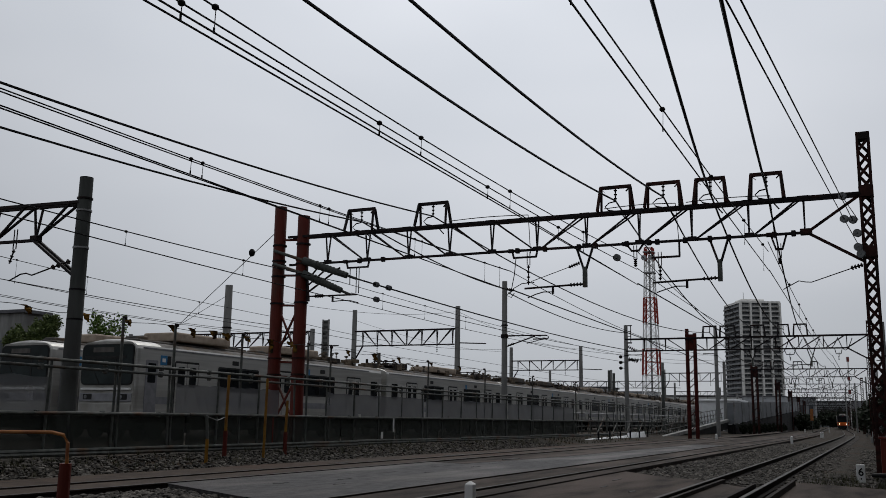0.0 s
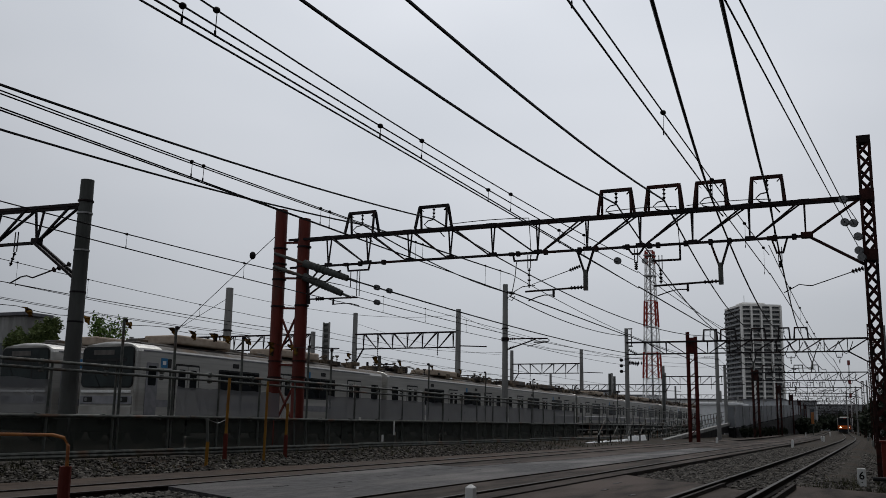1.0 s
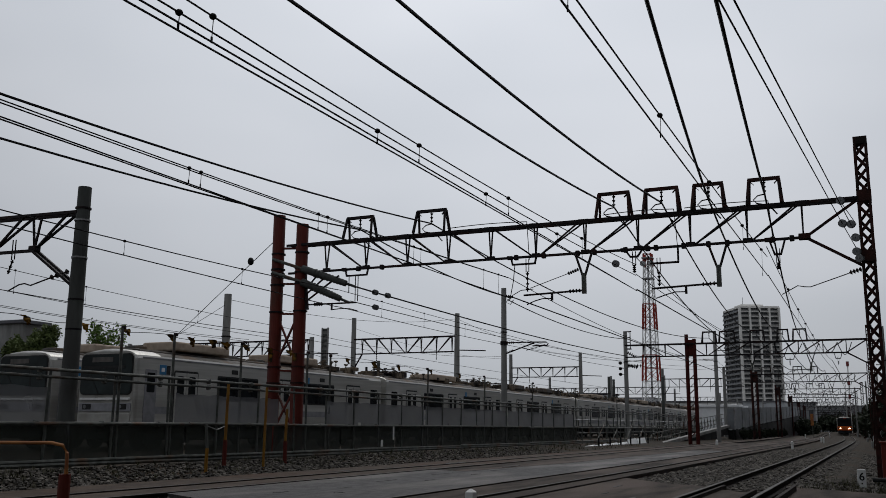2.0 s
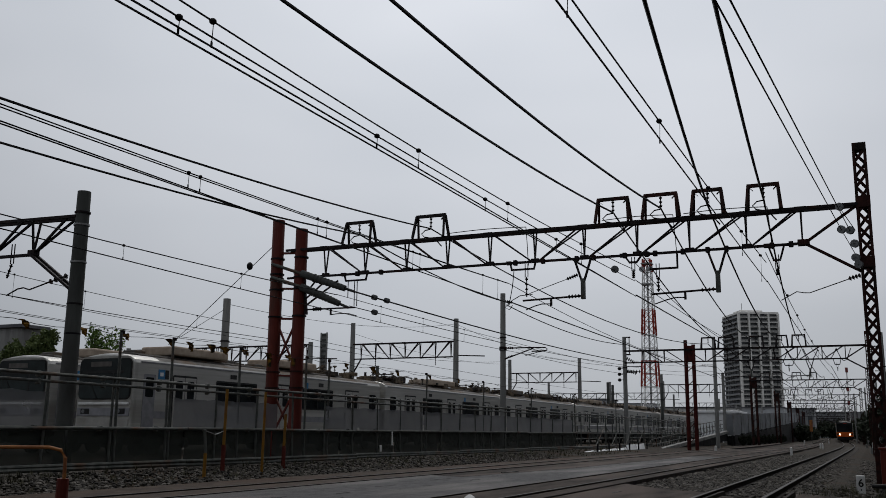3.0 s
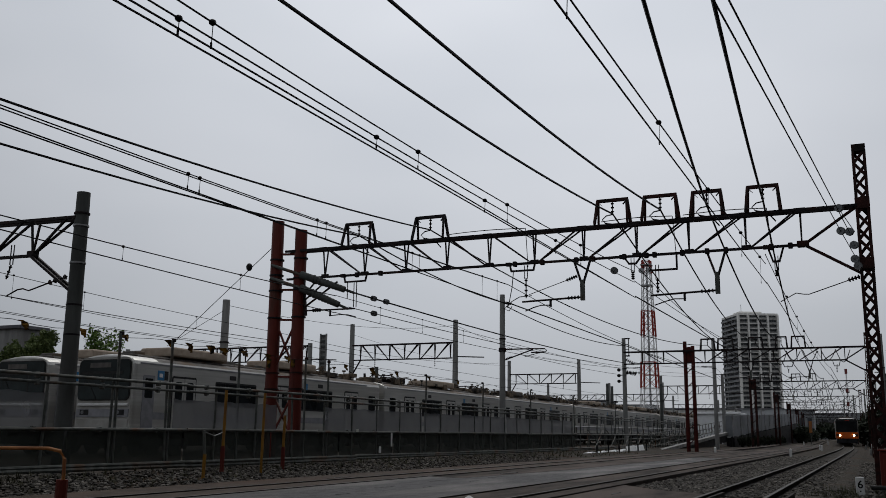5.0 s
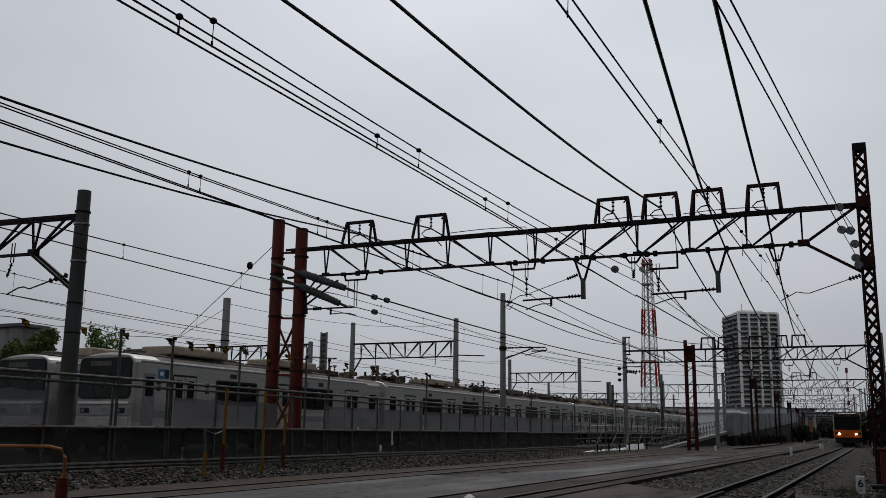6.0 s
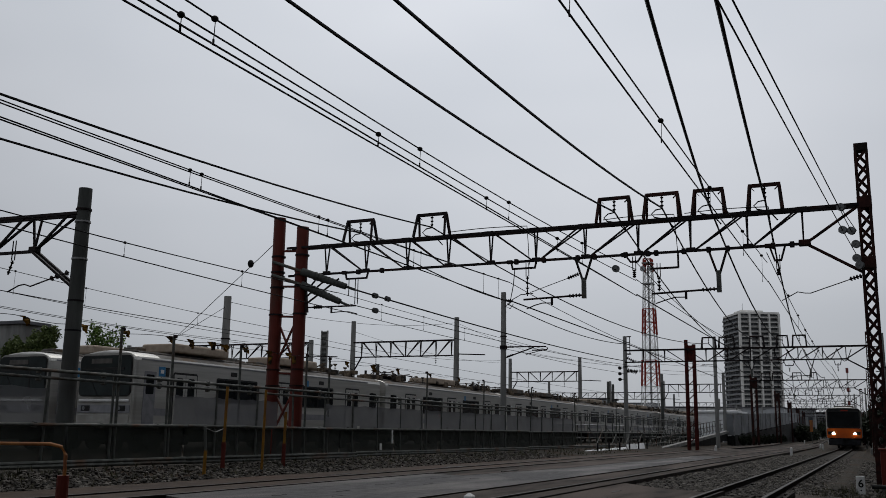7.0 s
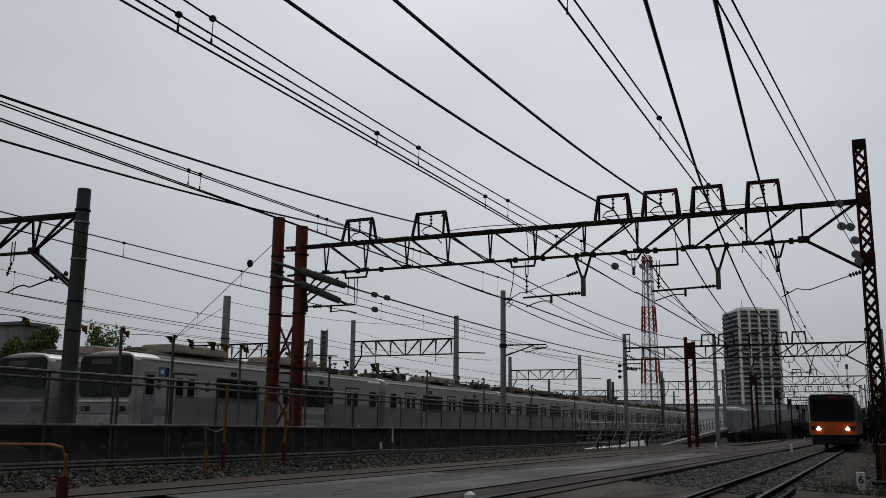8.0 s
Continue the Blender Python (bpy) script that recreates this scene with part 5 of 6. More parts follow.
def marker_pole(x, y, z1, split, r=0.04):
    p = thing("marker_pole", "thin yellow pole with a red foot by the fence", "marker pole", "marker poles", (x, y, 0.0))
    part("pole", tube(new_bm(), (0, 0, split), (0.02, 0, z1), r, None, 10), YELLOW, p)
    part("foot", tube(new_bm(), (0, 0, 0.0), (0, 0, split), r * 1.5, None, 10), RED if split > 0.3 else YELLOW, p)


marker_pole(-15.6, 20.4, 2.3, 0.85, 0.04)
marker_pole(-15.0, 21.3, 2.25, 0.1, 0.036)
marker_pole(-15.6, 23.2, 1.7, 0.8, 0.04)
stub = thing("marker_pole", "short grey and yellow pole with a tie wire", "marker pole", "marker poles", (-14.8, 18.65, 0.0))
part("foot", tube(new_bm(), (0, 0, 0), (0.01, 0, 0.68), 0.042, None, 10), YELLOW, stub)
part("pole", tube(new_bm(), (0.01, 0, 0.66), (0.0, -0.06, 1.24), 0.034, None, 10), DARKPIPE, stub)
part("tie_wire", path_tube(new_bm(), [(0.0, -0.06, 1.22), (-0.2, 0.6, 1.12), (-0.5, 1.1, 1.14), (-0.8, 1.7, 1.2)], 0.012, 5), GALV, stub)


def guard_rail():
    g = thing("guard_rail", "faded orange bent pipe rail in red sockets", "guard rail")
    pts = [(-10.9, 7.4, 0.3), (-10.9, 7.4, 0.95), (-10.82, 7.44, 1.01), (-8.86, 8.3, 1.02), (-8.74, 8.36, 0.99), (-8.69, 8.39, 0.9), (-8.7, 8.42, 0.3)]
    part("pipe", path_tube(new_bm(), pts, 0.021, 10), ORANGEPIPE, g)
    for x, y in ((-8.73, 8.42), (-10.9, 7.4)):
        part("socket", tube(new_bm(), (x, y, 0.0), (x, y, 0.66), 0.075, 0.07, 12), RED, g)


guard_rail()


def bollard(x, y, h, r, label, name="bollard"):
    b = thing(name, label, name, "white posts beside the tracks", (x, y, 0))
    part("shaft", box(new_bm(), (0, 0, h / 2), (2 * r, 2 * r, h), None, r * 0.25), WHITE, b)
    bm = tube(new_bm(), (0, 0, h - 0.004), (0, 0, h + r * 0.5), r * 1.25, r * 0.3, 4)
    bmesh.ops.rotate(bm, cent=(0, 0, 0), matrix=Matrix.Rotation(math.pi / 4, 3, "Z"), verts=bm.verts)
    part("cap", bm, WHITE, b)


bollard(-4.39, 10.43, 0.5, 0.055, "white square concrete post with a pointed cap")
for x, y, h in ((-10.19, 68.4, 0.45), (-4.69, 61.3, 0.5), (-4.51, 95.0, 0.5), (-6.67, 160, 0.6), (-4.9, 99, 0.45), (-0.3, 108, 0.6), (-9.9, 155, 0.5)):
    bollard(x, y, h, 0.075, "short weathered white marker post beside the track", "marker_post")


def distance_sign():
    s = thing("number_sign", "white plate on the ground with the black number 6", "sign", at=pose(-0.365, 23.2, -0.04, 0, 0, 3))
    part("plate", box(new_bm(), (0, 0, 0.23), (0.185, 0.06, 0.4), None, 0.02), WHITE, s)
    cu = bpy.data.curves.new("digit", "FONT")
    cu.body, cu.size, cu.align_x, cu.extrude, cu.offset = "6", 0.235, "CENTER", 0.003, 0.004
    tmp = bpy.data.objects.new("digit", cu)
    scene.collection.objects.link(tmp)
    me = bpy.data.meshes.new_from_object(tmp.evaluated_get(bpy.context.evaluated_depsgraph_get()))
    bpy.data.objects.remove(tmp)
    me.materials.clear()
    me.materials.append(BLACK)
    piece("digit", me, s, pose(0, -0.034, 0.19, 90, 0, 0))
    part("bolt", tube(new_bm(), (0, -0.036, 0.12), (0, -0.028, 0.12), 0.018), BLACK, s)
    part("stem", tube(new_bm(), (0, 0, -0.1), (0, 0, 0.05), 0.03), GALV, s)


distance_sign()


# ---- yard poles and gantries ----
def yard_gantry(y, x0, x1, zt, zb, posts, top):
    g = thing("yard_gantry", "dark steel truss on grey posts over the yard tracks", "gantry", "yard gantries")
    n = max(3, round((x1 - x0) / 1.55))
    xs = [x0 + 0.8 + (x1 - x0 - 1.2) * i / n for i in range(n + 1)]
    truss(g, xs, y, zt, zb, STEEL, x0, x1, n // 2, 0.11, 0.085)
    part("knee_brace", bar(new_bm(), (xs[0], y, zb), (x0 + 0.1, y, zb - 1.1), 0.09), STEEL, g)
    part("side_arm", bar(new_bm(), (x1, y, zb + 0.1), (x1 + 2.3, y, zb), 0.08), STEEL, g)
    for x in posts:
        part("post", tube(new_bm(), (x, y, 0.1), (x, y, top), 0.24, 0.18, 16), CONC, g)
    for i in (1, n - 1):
        part("insulator", insulator(new_bm(), (xs[i], y, zb), (xs[i], y, zb - 0.6), 0.06, 4), STEEL, g)


yard_gantry(64, -37.0, -28.1, 7.9, 6.75, (-37.0, -28.1), 9.6)
yard_gantry(62, -58.0, -39.5, 7.8, 6.65, (-58.0, -39.6), 8.0)
yard_gantry(97, -36.1, -28.2, 7.6, 6.58, (-36.1, -28.2), 9.1)
yard_gantry(140, -35.8, -28.0, 7.2, 6.2, (-36.0, -28.0), 8.9)
yard_gantry(141, -46, -36.6, 7.2, 6.2, (-46, -36.6), 8.9)
yard_gantry(190, -35.8, -28.0, 7.3, 6.3, (-36.0, -28.0), 9.0)
yard_gantry(119, -24.0, -16.5, 7.3, 6.3, (-24.0, -16.5), 8.6)


def yard_pole(x, y, z1, r, label, arms=(), mat=CONC):
    p = thing("yard_pole", label, "pole", "yard poles", (x, y, 0))
    part("shaft", tube(new_bm(), (0, 0, 0), (0, 0, z1), r, r * 0.8, 16), mat, p)
    for z, l, dz in arms:
        a = part("cross_arm", bar(new_bm(), (0, 0, z), (l, 0, z + dz), 0.06), STEEL, p)
        part("insulator", insulator(new_bm(), (l * 0.5, 0, z), (l, 0, z + dz + 0.02), 0.06, 4), STEEL, a)
    part("clamp_band", tube(new_bm(), (0, 0, z1 * 0.72), (0, 0, z1 * 0.72 + 0.06), r + 0.01, None, 16), STEEL, p)


yard_pole(-17.65, 46.4, 8.55, 0.17, "tall slim grey concrete pole with bracket arms")
bracket = thing("bracket_arm", "tubular cantilever bracket with a looped steady arm", "bracket", at=(-17.65, 46.4, 0))
part("top_tube", path_tube(new_bm(), [(0.1, 0, 5.62), (1.5, 0, 5.62), (2.35, 0, 5.6), (2.45, 0, 5.52), (2.4, 0, 5.43), (1.6, 0, 5.42)], 0.035, 8), STEEL, bracket)
part("stay_tube", tube(new_bm(), (0.1, 0, 5.05), (1.7, 0, 5.58), 0.035), STEEL, bracket)
part("steady_arm", path_tube(new_bm(), [(2.3, 0, 5.42), (1.9, 0, 5.36), (1.25, 0, 5.2)], 0.02, 6), STEEL, bracket)
part("insulator", insulator(new_bm(), (0.15, 0, 5.62), (0.6, 0, 5.62), 0.07, 4), STEEL, bracket)
part("insulator", insulator(new_bm(), (0.2, 0, 5.1), (0.55, 0, 5.22), 0.07, 4), STEEL, bracket)
part("clamp", tube(new_bm(), (0, 0, 5.5), (0, 0, 5.7), 0.2, None, 14), STEEL, bracket)
part("feeder_insulator", insulator(new_bm(), (0.1, 0, 8.12), (0.55, 0, 8.05), 0.09, 4), STEEL, bracket)
yard_pole(-28.1, 36.4, 7.45, 0.22, "grey concrete pole between the parked trains")
yard_pole(-17.9, 74.5, 8.9, 0.19, "grey concrete pole hung with insulators", ((8.85, 0.5, 0), (7.45, 0.5, 0), (6.5, 1.3, 0), (6.0, 1.0, 0.1)))
rack = thing("insulator_rack", "cluster of dark insulators clamped to a yard pole", "insulators", at=(-17.9, 74.5, 0))
for z in (6.36, 5.91, 5.46):
    part("disc_insulator", ball(bar(new_bm(), (-0.45, 0, z), (0, 0, z), 0.04), (-0.45, 0, z), 0.15, 1, 1, 0.9), WIRE, rack)
for z0, x1, z1 in ((7.2, 0.85, 6.78), (6.2, 0.95, 5.95), (6.15, 1.3, 6.1)):
    part("strain_insulator", insulator(new_bm(), (0.15, 0, z0), (x1, 0, z1), 0.15, 5), WIRE, rack)
bm = new_bm()
for x in (0.05, 0.4):
    bar(bm, (x, 0, 7.45), (x, 0, 8.9), 0.06)
for z in (7.5, 8.0, 8.4, 8.88):
    bar(bm, (0.05, 0, z), (0.4, 0, z), 0.05)
part("frame", bm, STEEL, rack)
yard_pole(-13.55, 92.6, 10.5, 0.2, "tall pale grey concrete pole by the line", ((8.6, 1.2, 0), (7.8, -1.2, 0), (7.0, 1.2, 0)))
ladder = thing("lattice_mast", "slim pale mast with close dark rungs beyond the trains", "mast", at=(-47.7, 77, 0))
for sx in (-0.32, 0.32):
    part("leg", bar(new_bm(), (sx, 0, 0), (sx, 0, 10.5), 0.13), CONC, ladder)
rung = mesh_of("rung", box(new_bm(), (0, 0, 0), (0.62, 0.12, 0.2)), CONC_DARK)
for k in range(12):
    piece("rung", rung, ladder, (0, 0.03, 4.6 + 0.52 * k))
part("panel", box(new_bm(), (0, 0.12, 5.2), (0.6, 0.04, 10.3)), CONC, ladder)
for x, y, z1 in ((-30.6, 118, 7.6), (-30.0, 118, 7.3), (-23.8, 118, 7.5), (-41.8, 77, 7.2)):
    yard_pole(x, y, z1, 0.2, "dark weathered pole standing in the yard", (), CONC_DARK)
for x, y, z1 in ((-33, 128, 7.2), (-23, 160, 7.0), (-26, 205, 7.5), (-44, 215, 8), (-24.5, 240, 8)):
    yard_pole(x, y, z1, 0.2, "distant grey concrete pole in the yard", ((z1 - 0.7, 0.8, 0),))
for x, y, z1 in ((0.7, 60, 7.2), (1.1, 88, 8.4), (1.3, 130, 8.0), (1.6, 102, 6.5), (0.4, 146, 8.0), (-0.6, 172, 8.2), (-1.8, 205, 8.5)):
    yard_pole(bend(x, y), y, z1, 0.13, "slim grey pole beside the running line", ((z1 - 0.8, -0.7, 0), (z1 - 1.7, -0.7, 0)))


def weeds():
    """Low weeds along the foot of the fence."""
    rng = np.random.default_rng(21)
    V, Fc = [], []
    for i in range(520):
        x, y = rng.uniform(-16.3, -14.6), 9 + 55 * rng.random()
        z = 0.25 * min(1.0, max(0.0, (-14.6 - x) / 1.6))
        if i >= 420:
            x, y = rng.uniform(-1.6, 0.4), 20.2 + 5.5 * rng.random() ** 1.5
            z = -0.02
        for _ in range(10):
            a, h = rng.uniform(0, 6.28), rng.uniform(0.06, 0.22)
            dx, dy = math.cos(a) * 0.1, math.sin(a) * 0.1
            k = len(V)
            V += [(x - dy * 0.1, y + dx * 0.1, z), (x + dy * 0.1, y - dx * 0.1, z), (x + dx, y + dy, z + h)]
            Fc.append((k, k + 1, k + 2))
    me = bpy.data.meshes.new("weeds")
    me.from_pydata(V, [], Fc)
    me.materials.append(DRY_WEED)
    tagged(new("weeds", me), "sparse low weeds in the ballast by the fence", "weeds", kind="stuff")


weeds()


# ---- distance ----
def radio_mast():
    m = thing("radio_mast", "tall red and white lattice radio mast", "mast", at=(-42.6, 200, 0))
    def half(z):
        return 1.95 - 1.2 * z / 39.0
    z, k = 0.0, 0
    while z < 38.5:
        z2 = min(z + 2.75, 39.0)
        a, b = half(z), half(z2)
        red = 10.9 < z < 16 or 21.9 < z < 27 or z > 34
        mat = SIGNAL_RED if red else WHITE
        for sx in (-1, 1):
            for sy in (-1, 1):
                part("leg", bar(new_bm(), (sx * a, sy * a, z), (sx * b, sy * b, z2), 0.3 if red else 0.17), mat, m)
        for s in (-1, 1):
            part("lattice_brace", bar(new_bm(), (-a, s * a, z), (b, s * b, z2), 0.1), mat, m)
            part("lattice_brace", bar(new_bm(), (a, s * a, z), (-b, s * b, z2), 0.1), mat, m)
            part("lattice_brace", bar(new_bm(), (s * a, -a, z), (s * b, b, z2), 0.1), mat, m)
            part("cross_bar", bar(new_bm(), (-b, s * b, z2), (b, s * b, z2), 0.14), mat, m)
        z = z2
    part("ladder_shaft", bar(new_bm(), (0, 0, 0), (0, 0, 37), 0.35), GALV, m)
    for z in (37.5, 33.0):
        part("platform", box(new_bm(), (0, 0, z), (2.3, 2.3, 0.25)), GALV, m)
    for x in (-0.9, 0.9):
        part("dish", tube(new_bm(), (x, -1.3, 36.2), (x, -1.0, 36.2), 0.6, 0.6, 14), GALV, m)


radio_mast()


def tower():
    """An apartment tower: a pale front of four framed bays; the side with deep balconies has its shade in the grey."""
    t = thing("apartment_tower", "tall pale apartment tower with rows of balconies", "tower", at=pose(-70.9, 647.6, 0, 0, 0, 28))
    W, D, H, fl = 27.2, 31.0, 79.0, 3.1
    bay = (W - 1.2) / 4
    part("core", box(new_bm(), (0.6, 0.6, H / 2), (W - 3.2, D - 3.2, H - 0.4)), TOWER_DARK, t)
    part("roof_parapet", box(new_bm(), (0.4, 0.4, H + 0.3), (W - 0.8, D - 0.8, 1.4), None, 0.1), TOWER_LIGHT, t)
    part("plant_room", box(new_bm(), (-1.0, 0, H + 1.9), (15.0, 12.0, 2.4), None, 0.1), TOWER_LIGHT, t)
    part("aerial", bar(new_bm(), (-5.0, 0, H + 3.0), (-5.0, 0, H + 8.5), 0.25), GALV, t)
    slab_f = mesh_of("balcony_slab", box(new_bm(), (0, 0, 0), (W - 0.6, 1.9, 0.4)), TOWER_LIGHT)
    front = mesh_of("balcony_front", box(new_bm(), (0, 0, 0), (bay - 1.5, 0.2, 0.8)), TOWER_MID)
    pane = mesh_of("window", box(new_bm(), (0, 0, 0), (bay * 0.42, 0.2, 2.1)), PANE)
    # the side's shade is put into its colour, darker grey than the front
    slab_s = mesh_of("side_balcony", box(new_bm(), (0, 0, 0), (1.9, 28.0, 0.35)), TOWER_MID)
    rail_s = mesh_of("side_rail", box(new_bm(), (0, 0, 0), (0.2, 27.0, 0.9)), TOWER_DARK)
    pane_s = mesh_of("window", box(new_bm(), (0, 0, 0), (0.2, 3.4, 2.1)), PANE)
    x0 = -W / 2 + 0.6
    for i in range(int(H / fl)):
        z = H - (i + 1) * fl
        piece("balcony_slab", slab_f, t, (0.2, -D / 2 + 0.7, z + 0.25))
        piece("side_balcony", slab_s, t, (-W / 2 + 0.7, 0.5, z + 0.2))
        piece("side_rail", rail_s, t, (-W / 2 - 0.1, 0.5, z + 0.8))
        for k in range(4):
            c = x0 + (k + 0.5) * bay
            piece("balcony_front", front, t, (c, -D / 2 + 0.05, z + 1.0))
            for s in (-0.24, 0.24):
                piece("window", pane, t, (c + s * bay, -D / 2 + 2.1, z + 1.65))
            piece("window", pane_s, t, (-W / 2 + 2.1, -10.4 + 7.0 * k, z + 1.65))
    for k in range(5):
        part("pier", box(new_bm(), (x0 + k * bay, -D / 2 + 0.7, H / 2), (1.15, 2.2, H)), TOWER_LIGHT, t)
    for k in range(4):
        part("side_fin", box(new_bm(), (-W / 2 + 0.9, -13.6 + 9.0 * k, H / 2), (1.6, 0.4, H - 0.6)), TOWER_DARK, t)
    part("stair_core", box(new_bm(), (W / 2 + 0.4, 0, H / 2 - 0.8), (1.6, 16, H - 1.6)), TOWER_LIGHT, t)


tower()


def long_building(name, x0, x1, y, h, mat, label, windows=0, roof=ROOFTILE, depth=10, turn=0):
    b = thing(name, label, "building", at=pose((x0 + x1) / 2, y, 0, 0, 0, turn))
    w = x1 - x0
    part("wall", box(new_bm(), (0, depth / 2, h / 2), (w, depth, h)), mat, b)
    part("roof", box(new_bm(), (0, depth / 2, h + 0.12), (w + 0.6, depth + 0.6, 0.3), None, 0.05), roof, b)
    for k in range(windows):
        part("window", box(new_bm(), (-w / 2 + (k + 0.5) * w / windows, -0.02, h * 0.62), (w / windows * 0.55, 0.1, h * 0.28)), PANE, b)


long_building("white_shed", -21.8, -16.6, 130, 4.1, SHEET, "low pale white shed over the end of a yard track", 0, SHEET)
long_building("train_shed", -52, -27.5, 215, 7.0, WHITE, "low white train shed with a flat roof", 9)
long_building("depot_office", -75, -50, 190, 8.0, SCREEN, "pale grey depot office with a row of windows", 8)
long_building("warehouse", -48, -22, 270, 8.5, SCREEN, "pale warehouse beyond the yard", 8)
long_building("far_flats", -95, -70, 330, 11.5, SCREEN, "distant pale grey low block of flats", 10)
long_building("far_house", -25, -16, 300, 9.0, TOWER_DARK, "distant grey house by the line", 4)
long_building("yard_house", -74, -62.4, 54.5, 9.2, CONC, "house with a dark flat-edged roof behind the trains", 3, depth=2.4)

# a ramp that climbs beside the line: pale panels on a dark retaining wall
w = thing("ramp_barrier", "pale panelled barrier on a dark ramp that climbs beside the line", "barrier")
R0, R1 = Vector((-14.9, 113.6, 0)), Vector((-14.9, 213.0, 0))
for i in range(14):
    p, q = R0.lerp(R1, i / 14), R0.lerp(R1, (i + 0.985) / 14)
    z = 1.15 + 2.9 * i / 14
    hgt = 2.43 - 0.55 * i / 14
    part("panel", bar(new_bm(), p + Vector((0, 0, z + hgt / 2)), q + Vector((0, 0, z + 0.18 + hgt / 2)), 0.12, hgt), RAMP, w)
    part("panel_post", box(new_bm(), (p.x + 0.1, p.y, z + hgt / 2), (0.14, 0.14, hgt + 0.1)), GALV, w)
    part("base", bar(new_bm(), p + Vector((0, 0, z / 2)), q + Vector((0, 0, z / 2)), 0.4, z + 0.15), UNDER, w)
part("end_panel", box(new_bm(), (-15.25, 113.5, 2.36), (0.62, 0.12, 2.43)), RAMP, w)
part("end_base", box(new_bm(), (-15.25, 113.5, 0.5), (0.62, 0.3, 1.2)), UNDER, w)

k = thing("kerb", "pale concrete kerb that climbs with the ramp", "kerb", kind="structure")
K0, K1 = Vector((-15.6, 75.0, -0.05)), Vector((-15.6, 114.0, 1.55))
for i in range(9):
    p, q = K0.lerp(K1, i / 9), K0.lerp(K1, (i + 0.985) / 9)
    part("kerb_stone", bar(new_bm(), p, q, 0.45, 0.28), CONC, k)
    part("kerb_wall", bar(new_bm(), p - Vector((0.1, 0, 0.45)), q - Vector((0.1, 0, 0.55)), 0.3, 0.9), UNDER, k)
rf = thing("ramp_fence", "rusty braced pipe fence along the climbing kerb", "fence")
for i in range(20):
    p = K0.lerp(K1, i / 20) + Vector((-0.5, 0, 0.1))
    q = K0.lerp(K1, (i + 0.5) / 20) + Vector((-0.5, 0, 0.1))
    part("post", bar(new_bm(), p, p + Vector((0, 0, 1.25)), 0.05), DARKPIPE, rf)
    part("brace", bar(new_bm(), p + Vector((0, 0, 1.1)), q, 0.04), DARKPIPE, rf)
for z in (1.35, 0.85, 0.4):
    part("rail", tube(new_bm(), K0 + Vector((-0.5, 0, z)), K1 + Vector((-0.5, 0, z)), 0.035, None, 8), DARKPIPE, rf)


yf = thing("yard_railing", "dull braced pipe railing between the yard tracks", "railing")
for i in range(22):
    y = 58.0 + 2.6 * i
    part("post", bar(new_bm(), (-18.6, y, 0.2), (-18.6, y, 1.75), 0.05), DARKPIPE, yf)
    if i % 2:
        part("brace", bar(new_bm(), (-18.6, y, 1.6), (-17.7, y + 0.9, 0.25), 0.045), DARKPIPE, yf)
for z in (1.75, 1.3, 0.85):
    part("rail", tube(new_bm(), (-18.6, 57.5, z), (-18.6, 113.5, z + 0.15), 0.04, None, 8), GALV if z > 1.5 else DARKPIPE, yf)


# ---- plants ----
def leaves(rng, centre, radii, n, size, hollow=0.35):
    """Many small leaf clumps scattered through an ellipsoid, denser towards its skin."""
    verts, faces = [], []
    for _ in range(n):
        d = rng.normal(size=3)
        d /= np.linalg.norm(d)
        r = hollow + (1 - hollow) * rng.random() ** 0.6
        lump = 0.8 + 0.35 * math.sin(d[0] * 5 + centre[0]) * math.cos(d[2] * 4 + d[1] * 3)
        c = np.array(centre) + d * radii * r * lump
        u = rng.normal(size=3)
        u /= np.linalg.norm(u)
        v = np.cross(u, rng.normal(size=3))
        v /= np.linalg.norm(v)
        s = size * rng.uniform(0.6, 1.4)
        k = len(verts)
        verts += [c - u * s, c + v * s * 0.5, c + u * s, c - v * s * 0.5 + np.cross(u, v) * s * 0.2]
        faces += [(k, k + 1, k + 2), (k, k + 2, k + 3)]
    return [tuple(p) for p in verts], faces


def crown(parent, rng, blobs, n, size, mat):
    V, Fc = [], []
    for c, r in blobs:
        v, f = leaves(rng, c, np.array(r), n, size)
        Fc += [tuple(i + len(V) for i in q) for q in f]
        V += v
    me = bpy.data.meshes.new("crown")
    me.from_pydata(V, [], Fc)
    me.materials.append(mat)
    ob = new("crown", me)
    ob.parent = parent
    return ob


def tree(x, y, h, spread, seed, label, mat=LEAF, n=900, size=0.22, blobs=6):
    rng = np.random.default_rng(seed)
    t = thing("tree", label, "tree", "trees", (x, y, 0))
    bm = new_bm()
    path_tube(bm, [(0, 0, 0), (0.1, 0.05, h * 0.35), (0.0, 0.1, h * 0.62)], 0.16, 8)
    bl = []
    for i in range(blobs):
        a, q = i * 2.4, rng.uniform(0.2, 0.8) * spread
        c = (math.cos(a) * q, math.sin(a) * q, h * rng.uniform(0.62, 0.9))
        path_tube(bm, [(0, 0.05, h * 0.4), (c[0] * 0.5, c[1] * 0.5, h * 0.58), c], 0.05, 5)
        bl.append((c, (spread * 0.5, spread * 0.5, h * 0.13)))
    part("trunk", bm, BARK, t)
    crown(t, rng, bl, n, size, mat)
    return t


tree(-51.4, 52.2, 9.35, 1.55, 2, "sparse green tree in spring leaf behind the trains", LEAF, 150, 0.13, 11)
tree(-58.3, 51.9, 8.75, 1.7, 4, "dense rounded green tree behind the trains", LEAF_DARK, 2600, 0.11, 9)


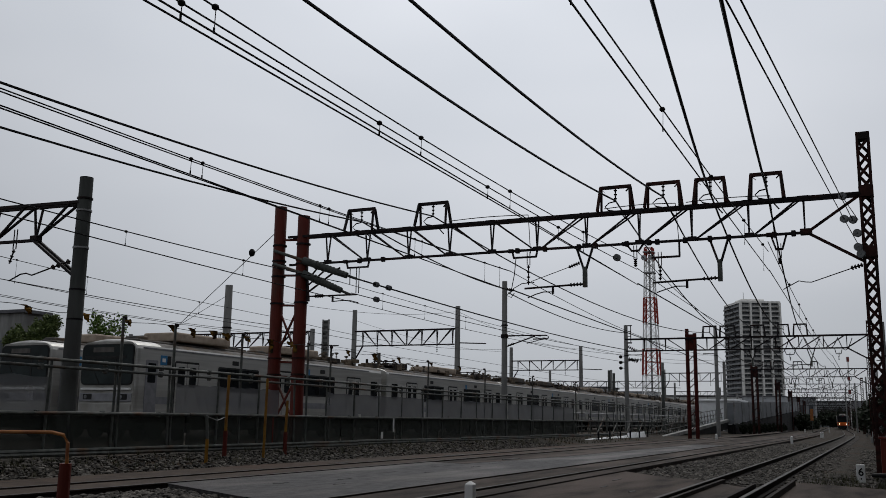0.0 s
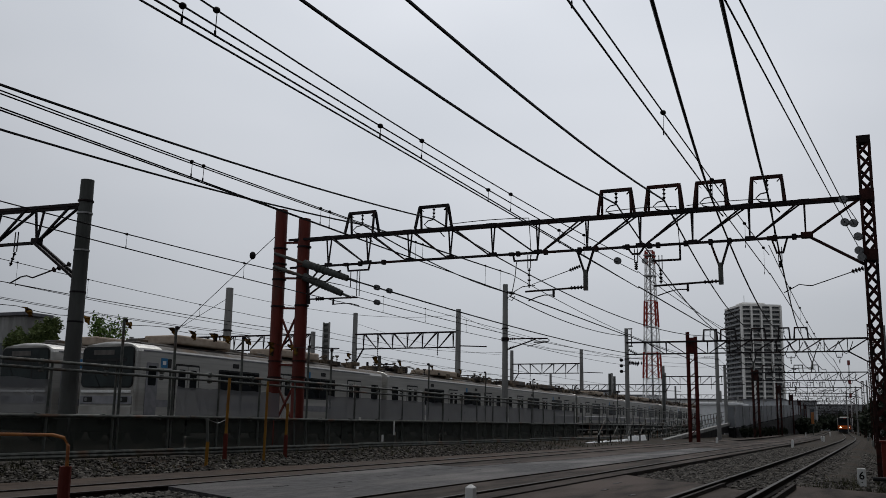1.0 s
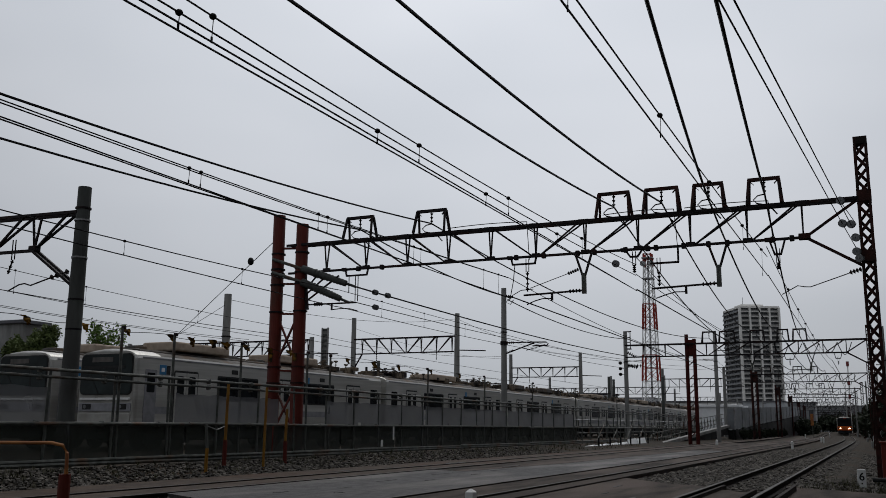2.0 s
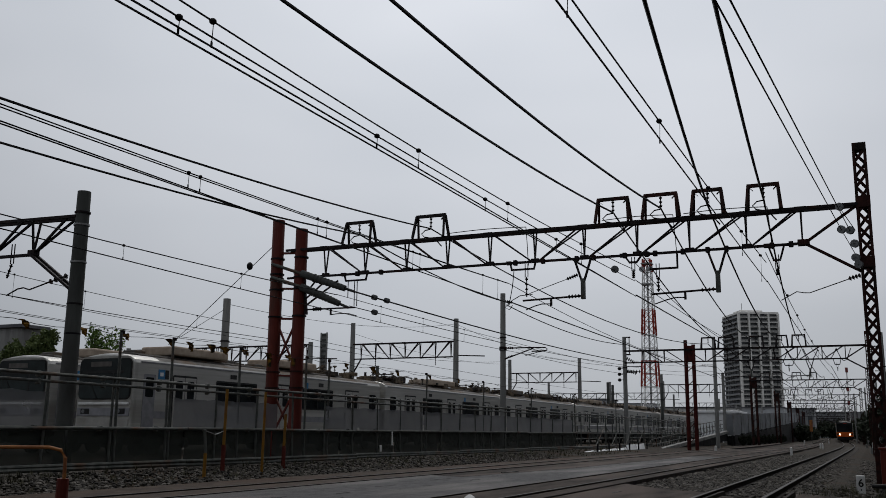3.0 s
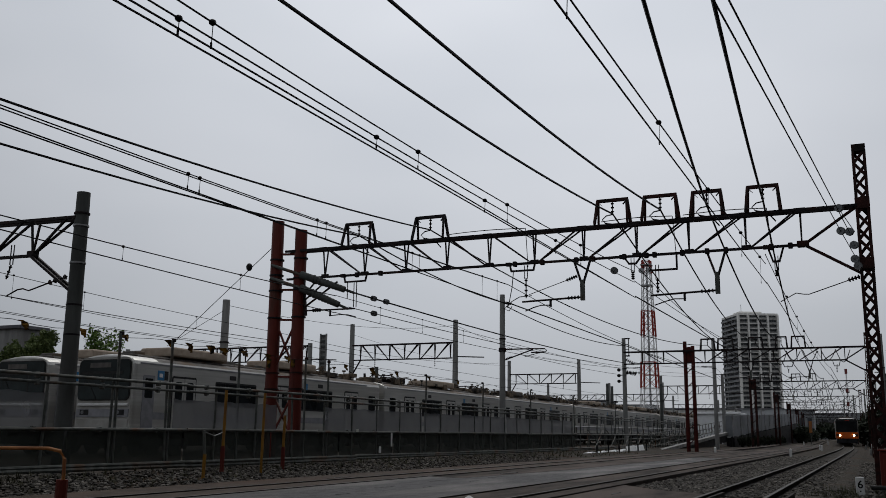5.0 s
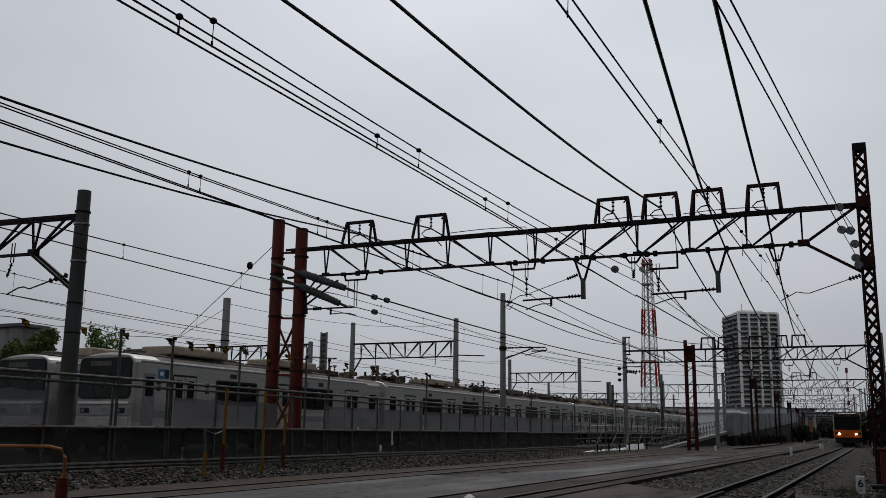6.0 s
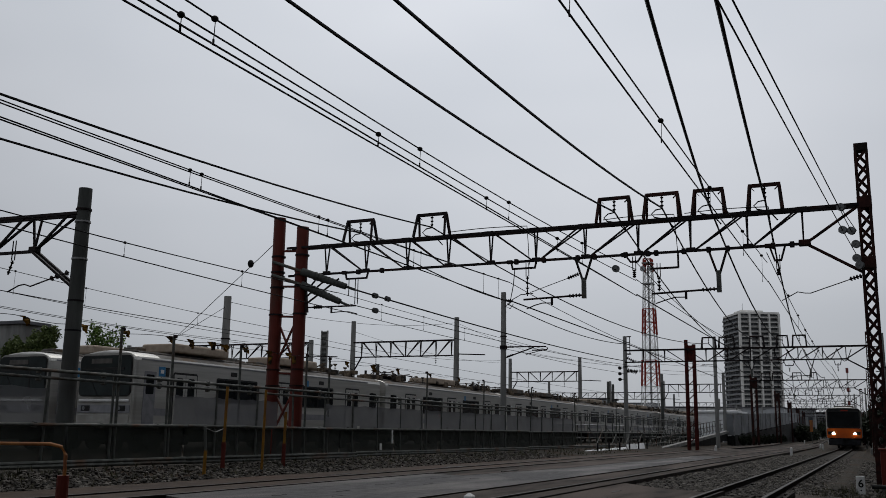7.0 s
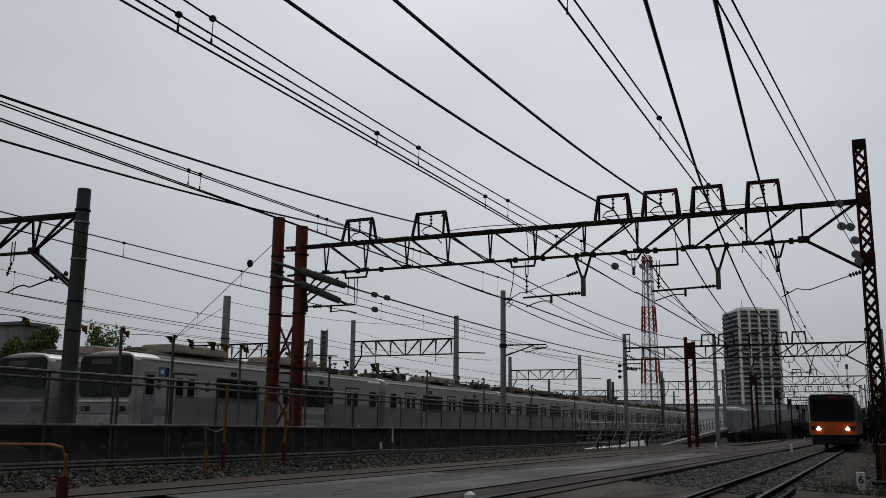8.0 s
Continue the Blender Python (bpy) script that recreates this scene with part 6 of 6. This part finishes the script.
def hedge(name, pts, r, h, label, mat=BUSH, n=900, size=0.25):
    rng = np.random.default_rng(len(pts) + int(abs(pts[0][0]) * 10))
    t = thing(name, label, "bush", "bushes by the line")
    crown(t, rng, [((x, y, h * 0.5), (r, r * 1.6, h * 0.55)) for x, y in pts], n, size, mat)
    bm = new_bm()
    for x, y in pts:
        path_tube(bm, [(x, y, -0.1), (x + 0.1, y, h * 0.5)], 0.05, 5)
    part("stems", bm, BARK, t)


hedge("bush", [(bend(2.2, y), y) for y in range(48, 130, 8)], 1.3, 6.6, "dark overgrown bushes beside the running line", n=1500)
hedge("bush", [(bend(1.2, y), y) for y in range(140, 260, 12)], 1.8, 5.0, "dark overgrown bushes farther along the line", n=900, size=0.35)
hedge("bush", [(bend(-10.0, y), y) for y in range(200, 310, 12)], 2.0, 3.4, "dark bushes below the barrier by the line", n=900, size=0.35)
hedge("bush", [(-14.0, y) for y in range(115, 172, 6)], 0.6, 1.3, "low dark bushes at the foot of the barrier", n=1600, size=0.09)
hedge("bush", [(1.7 + 0.2 * (i % 3), 26 + i * 2.2) for i in range(9)], 0.9, 4.6, "dark shrubs behind the lattice post", n=1600, size=0.12)


# ---- equipment at the foot of the lattice post ----
c = thing("trackside_cabinet", "dark red steel cabinet at the foot of the post", "cabinet")
part("body", box(new_bm(), (0.5, 25.9, 0.5), (0.85, 0.6, 0.86), None, 0.03), RED, c)
part("lid", box(new_bm(), (0.5, 25.9, 0.95), (0.92, 0.68, 0.05), None, 0.01), RED, c)
part("door", box(new_bm(), (0.5, 25.59, 0.5), (0.7, 0.03, 0.7), None, 0.01), RED, c)
part("plinth", box(new_bm(), (0.5, 25.9, -0.02), (0.95, 0.7, 0.2)), CONC_DARK, c)
tagged(part("trackside_pipe", tube(new_bm(), (-0.15, 24.2, 0.12), (2.5, 24.0, 0.12), 0.05), BLACK), "thick black pipe lying on the ground", "pipe")
for x, y in ((-0.9, 110), (-0.3, 78)):
    bm = box(new_bm(), (x, y, 0.15), (0.22, 0.22, 0.5), None, 0.05)
    tagged(part("relay_box", bm, CONC), "small weathered concrete trackside box", "box", "trackside boxes")
ob = thing("orange_board", "upright faded orange board on a dark post", "board", at=(-10.0, 176, 0))
part("post", box(new_bm(), (0, 0.1, 1.5), (0.12, 0.12, 3.2)), DARKPIPE, ob)
part("board", box(new_bm(), (0, 0, 2.9), (0.5, 0.06, 2.0), None, 0.02), ORANGEPIPE, ob)
ch = thing("striped_chimney", "slim distant chimney with red and white bands", "chimney", at=(-8.1, 383, 0))
for z0, z1, mt in ((0, 12.6, WHITE), (12.6, 14.2, FAR_RED), (14.2, 17.6, WHITE), (17.6, 19.2, FAR_RED), (19.2, 24.6, WHITE), (24.6, 26.4, FAR_RED)):
    part("band", tube(new_bm(), (0, 0, z0), (0, 0, z1), 0.2 if mt is WHITE else 0.5, None, 14), mt, ch)


# ---- unseen plain walls, added beside and behind the camera to block low sky light ----
def blocking_wall(name, x0, x1, y0, y1, h, label):
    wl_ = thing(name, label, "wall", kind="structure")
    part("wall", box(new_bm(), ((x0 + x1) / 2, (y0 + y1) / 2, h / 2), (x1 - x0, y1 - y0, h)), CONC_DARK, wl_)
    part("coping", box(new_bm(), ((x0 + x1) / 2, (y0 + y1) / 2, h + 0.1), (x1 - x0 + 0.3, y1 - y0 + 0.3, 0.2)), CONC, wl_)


blocking_wall("unseen_wall_east", 7.0, 15.0, -34, 46, 15.0, "unseen plain dark concrete wall, added beside the line to block light")
blocking_wall("unseen_wall_east_far", 9.0, 17.0, 50, 190, 13.0, "unseen plain dark concrete wall, added farther along to block light")
blocking_wall("unseen_wall_south", -60.0, 6.0, -44, -36, 9.0, "unseen plain dark concrete wall, added across the yard's end to block light")
long_building("far_houses", -150, -62, 430, 11.0, TOWER_DARK, "row of distant grey houses on the horizon", 18)
long_building("far_blocks", -60, 10, 520, 13.0, TOWER_DARK, "distant grey blocks at the end of the line", 14)
hedge("bush", [(bend(2 - 4.0 * i, 440), 440 + 4 * i) for i in range(10)], 3.5, 8.0, "distant dark trees at the end of the line", n=700, size=0.8)


# ---- what moves ----
def on_line(y):
    """The pose of a car whose front is y metres along the running line."""
    return pose(bend(-2.35, y), y, 0.24, 0, 0, math.degrees(math.atan2(bend(0, y) - bend(0, y + 18.0), 18.0)))


def motions():
    times = [i * 0.5 for i in range(17)]
    walk(express, [(t, on_line(249.0 - 23.2 * t)) for t in times])
    for i, car in enumerate(EXPRESS_CARS):
        if i:
            walk(car, [(t, on_line(249.0 - 23.2 * t).inverted() @ on_line(249.0 - 23.2 * t + 20.0 * i)) for t in times])


motions()
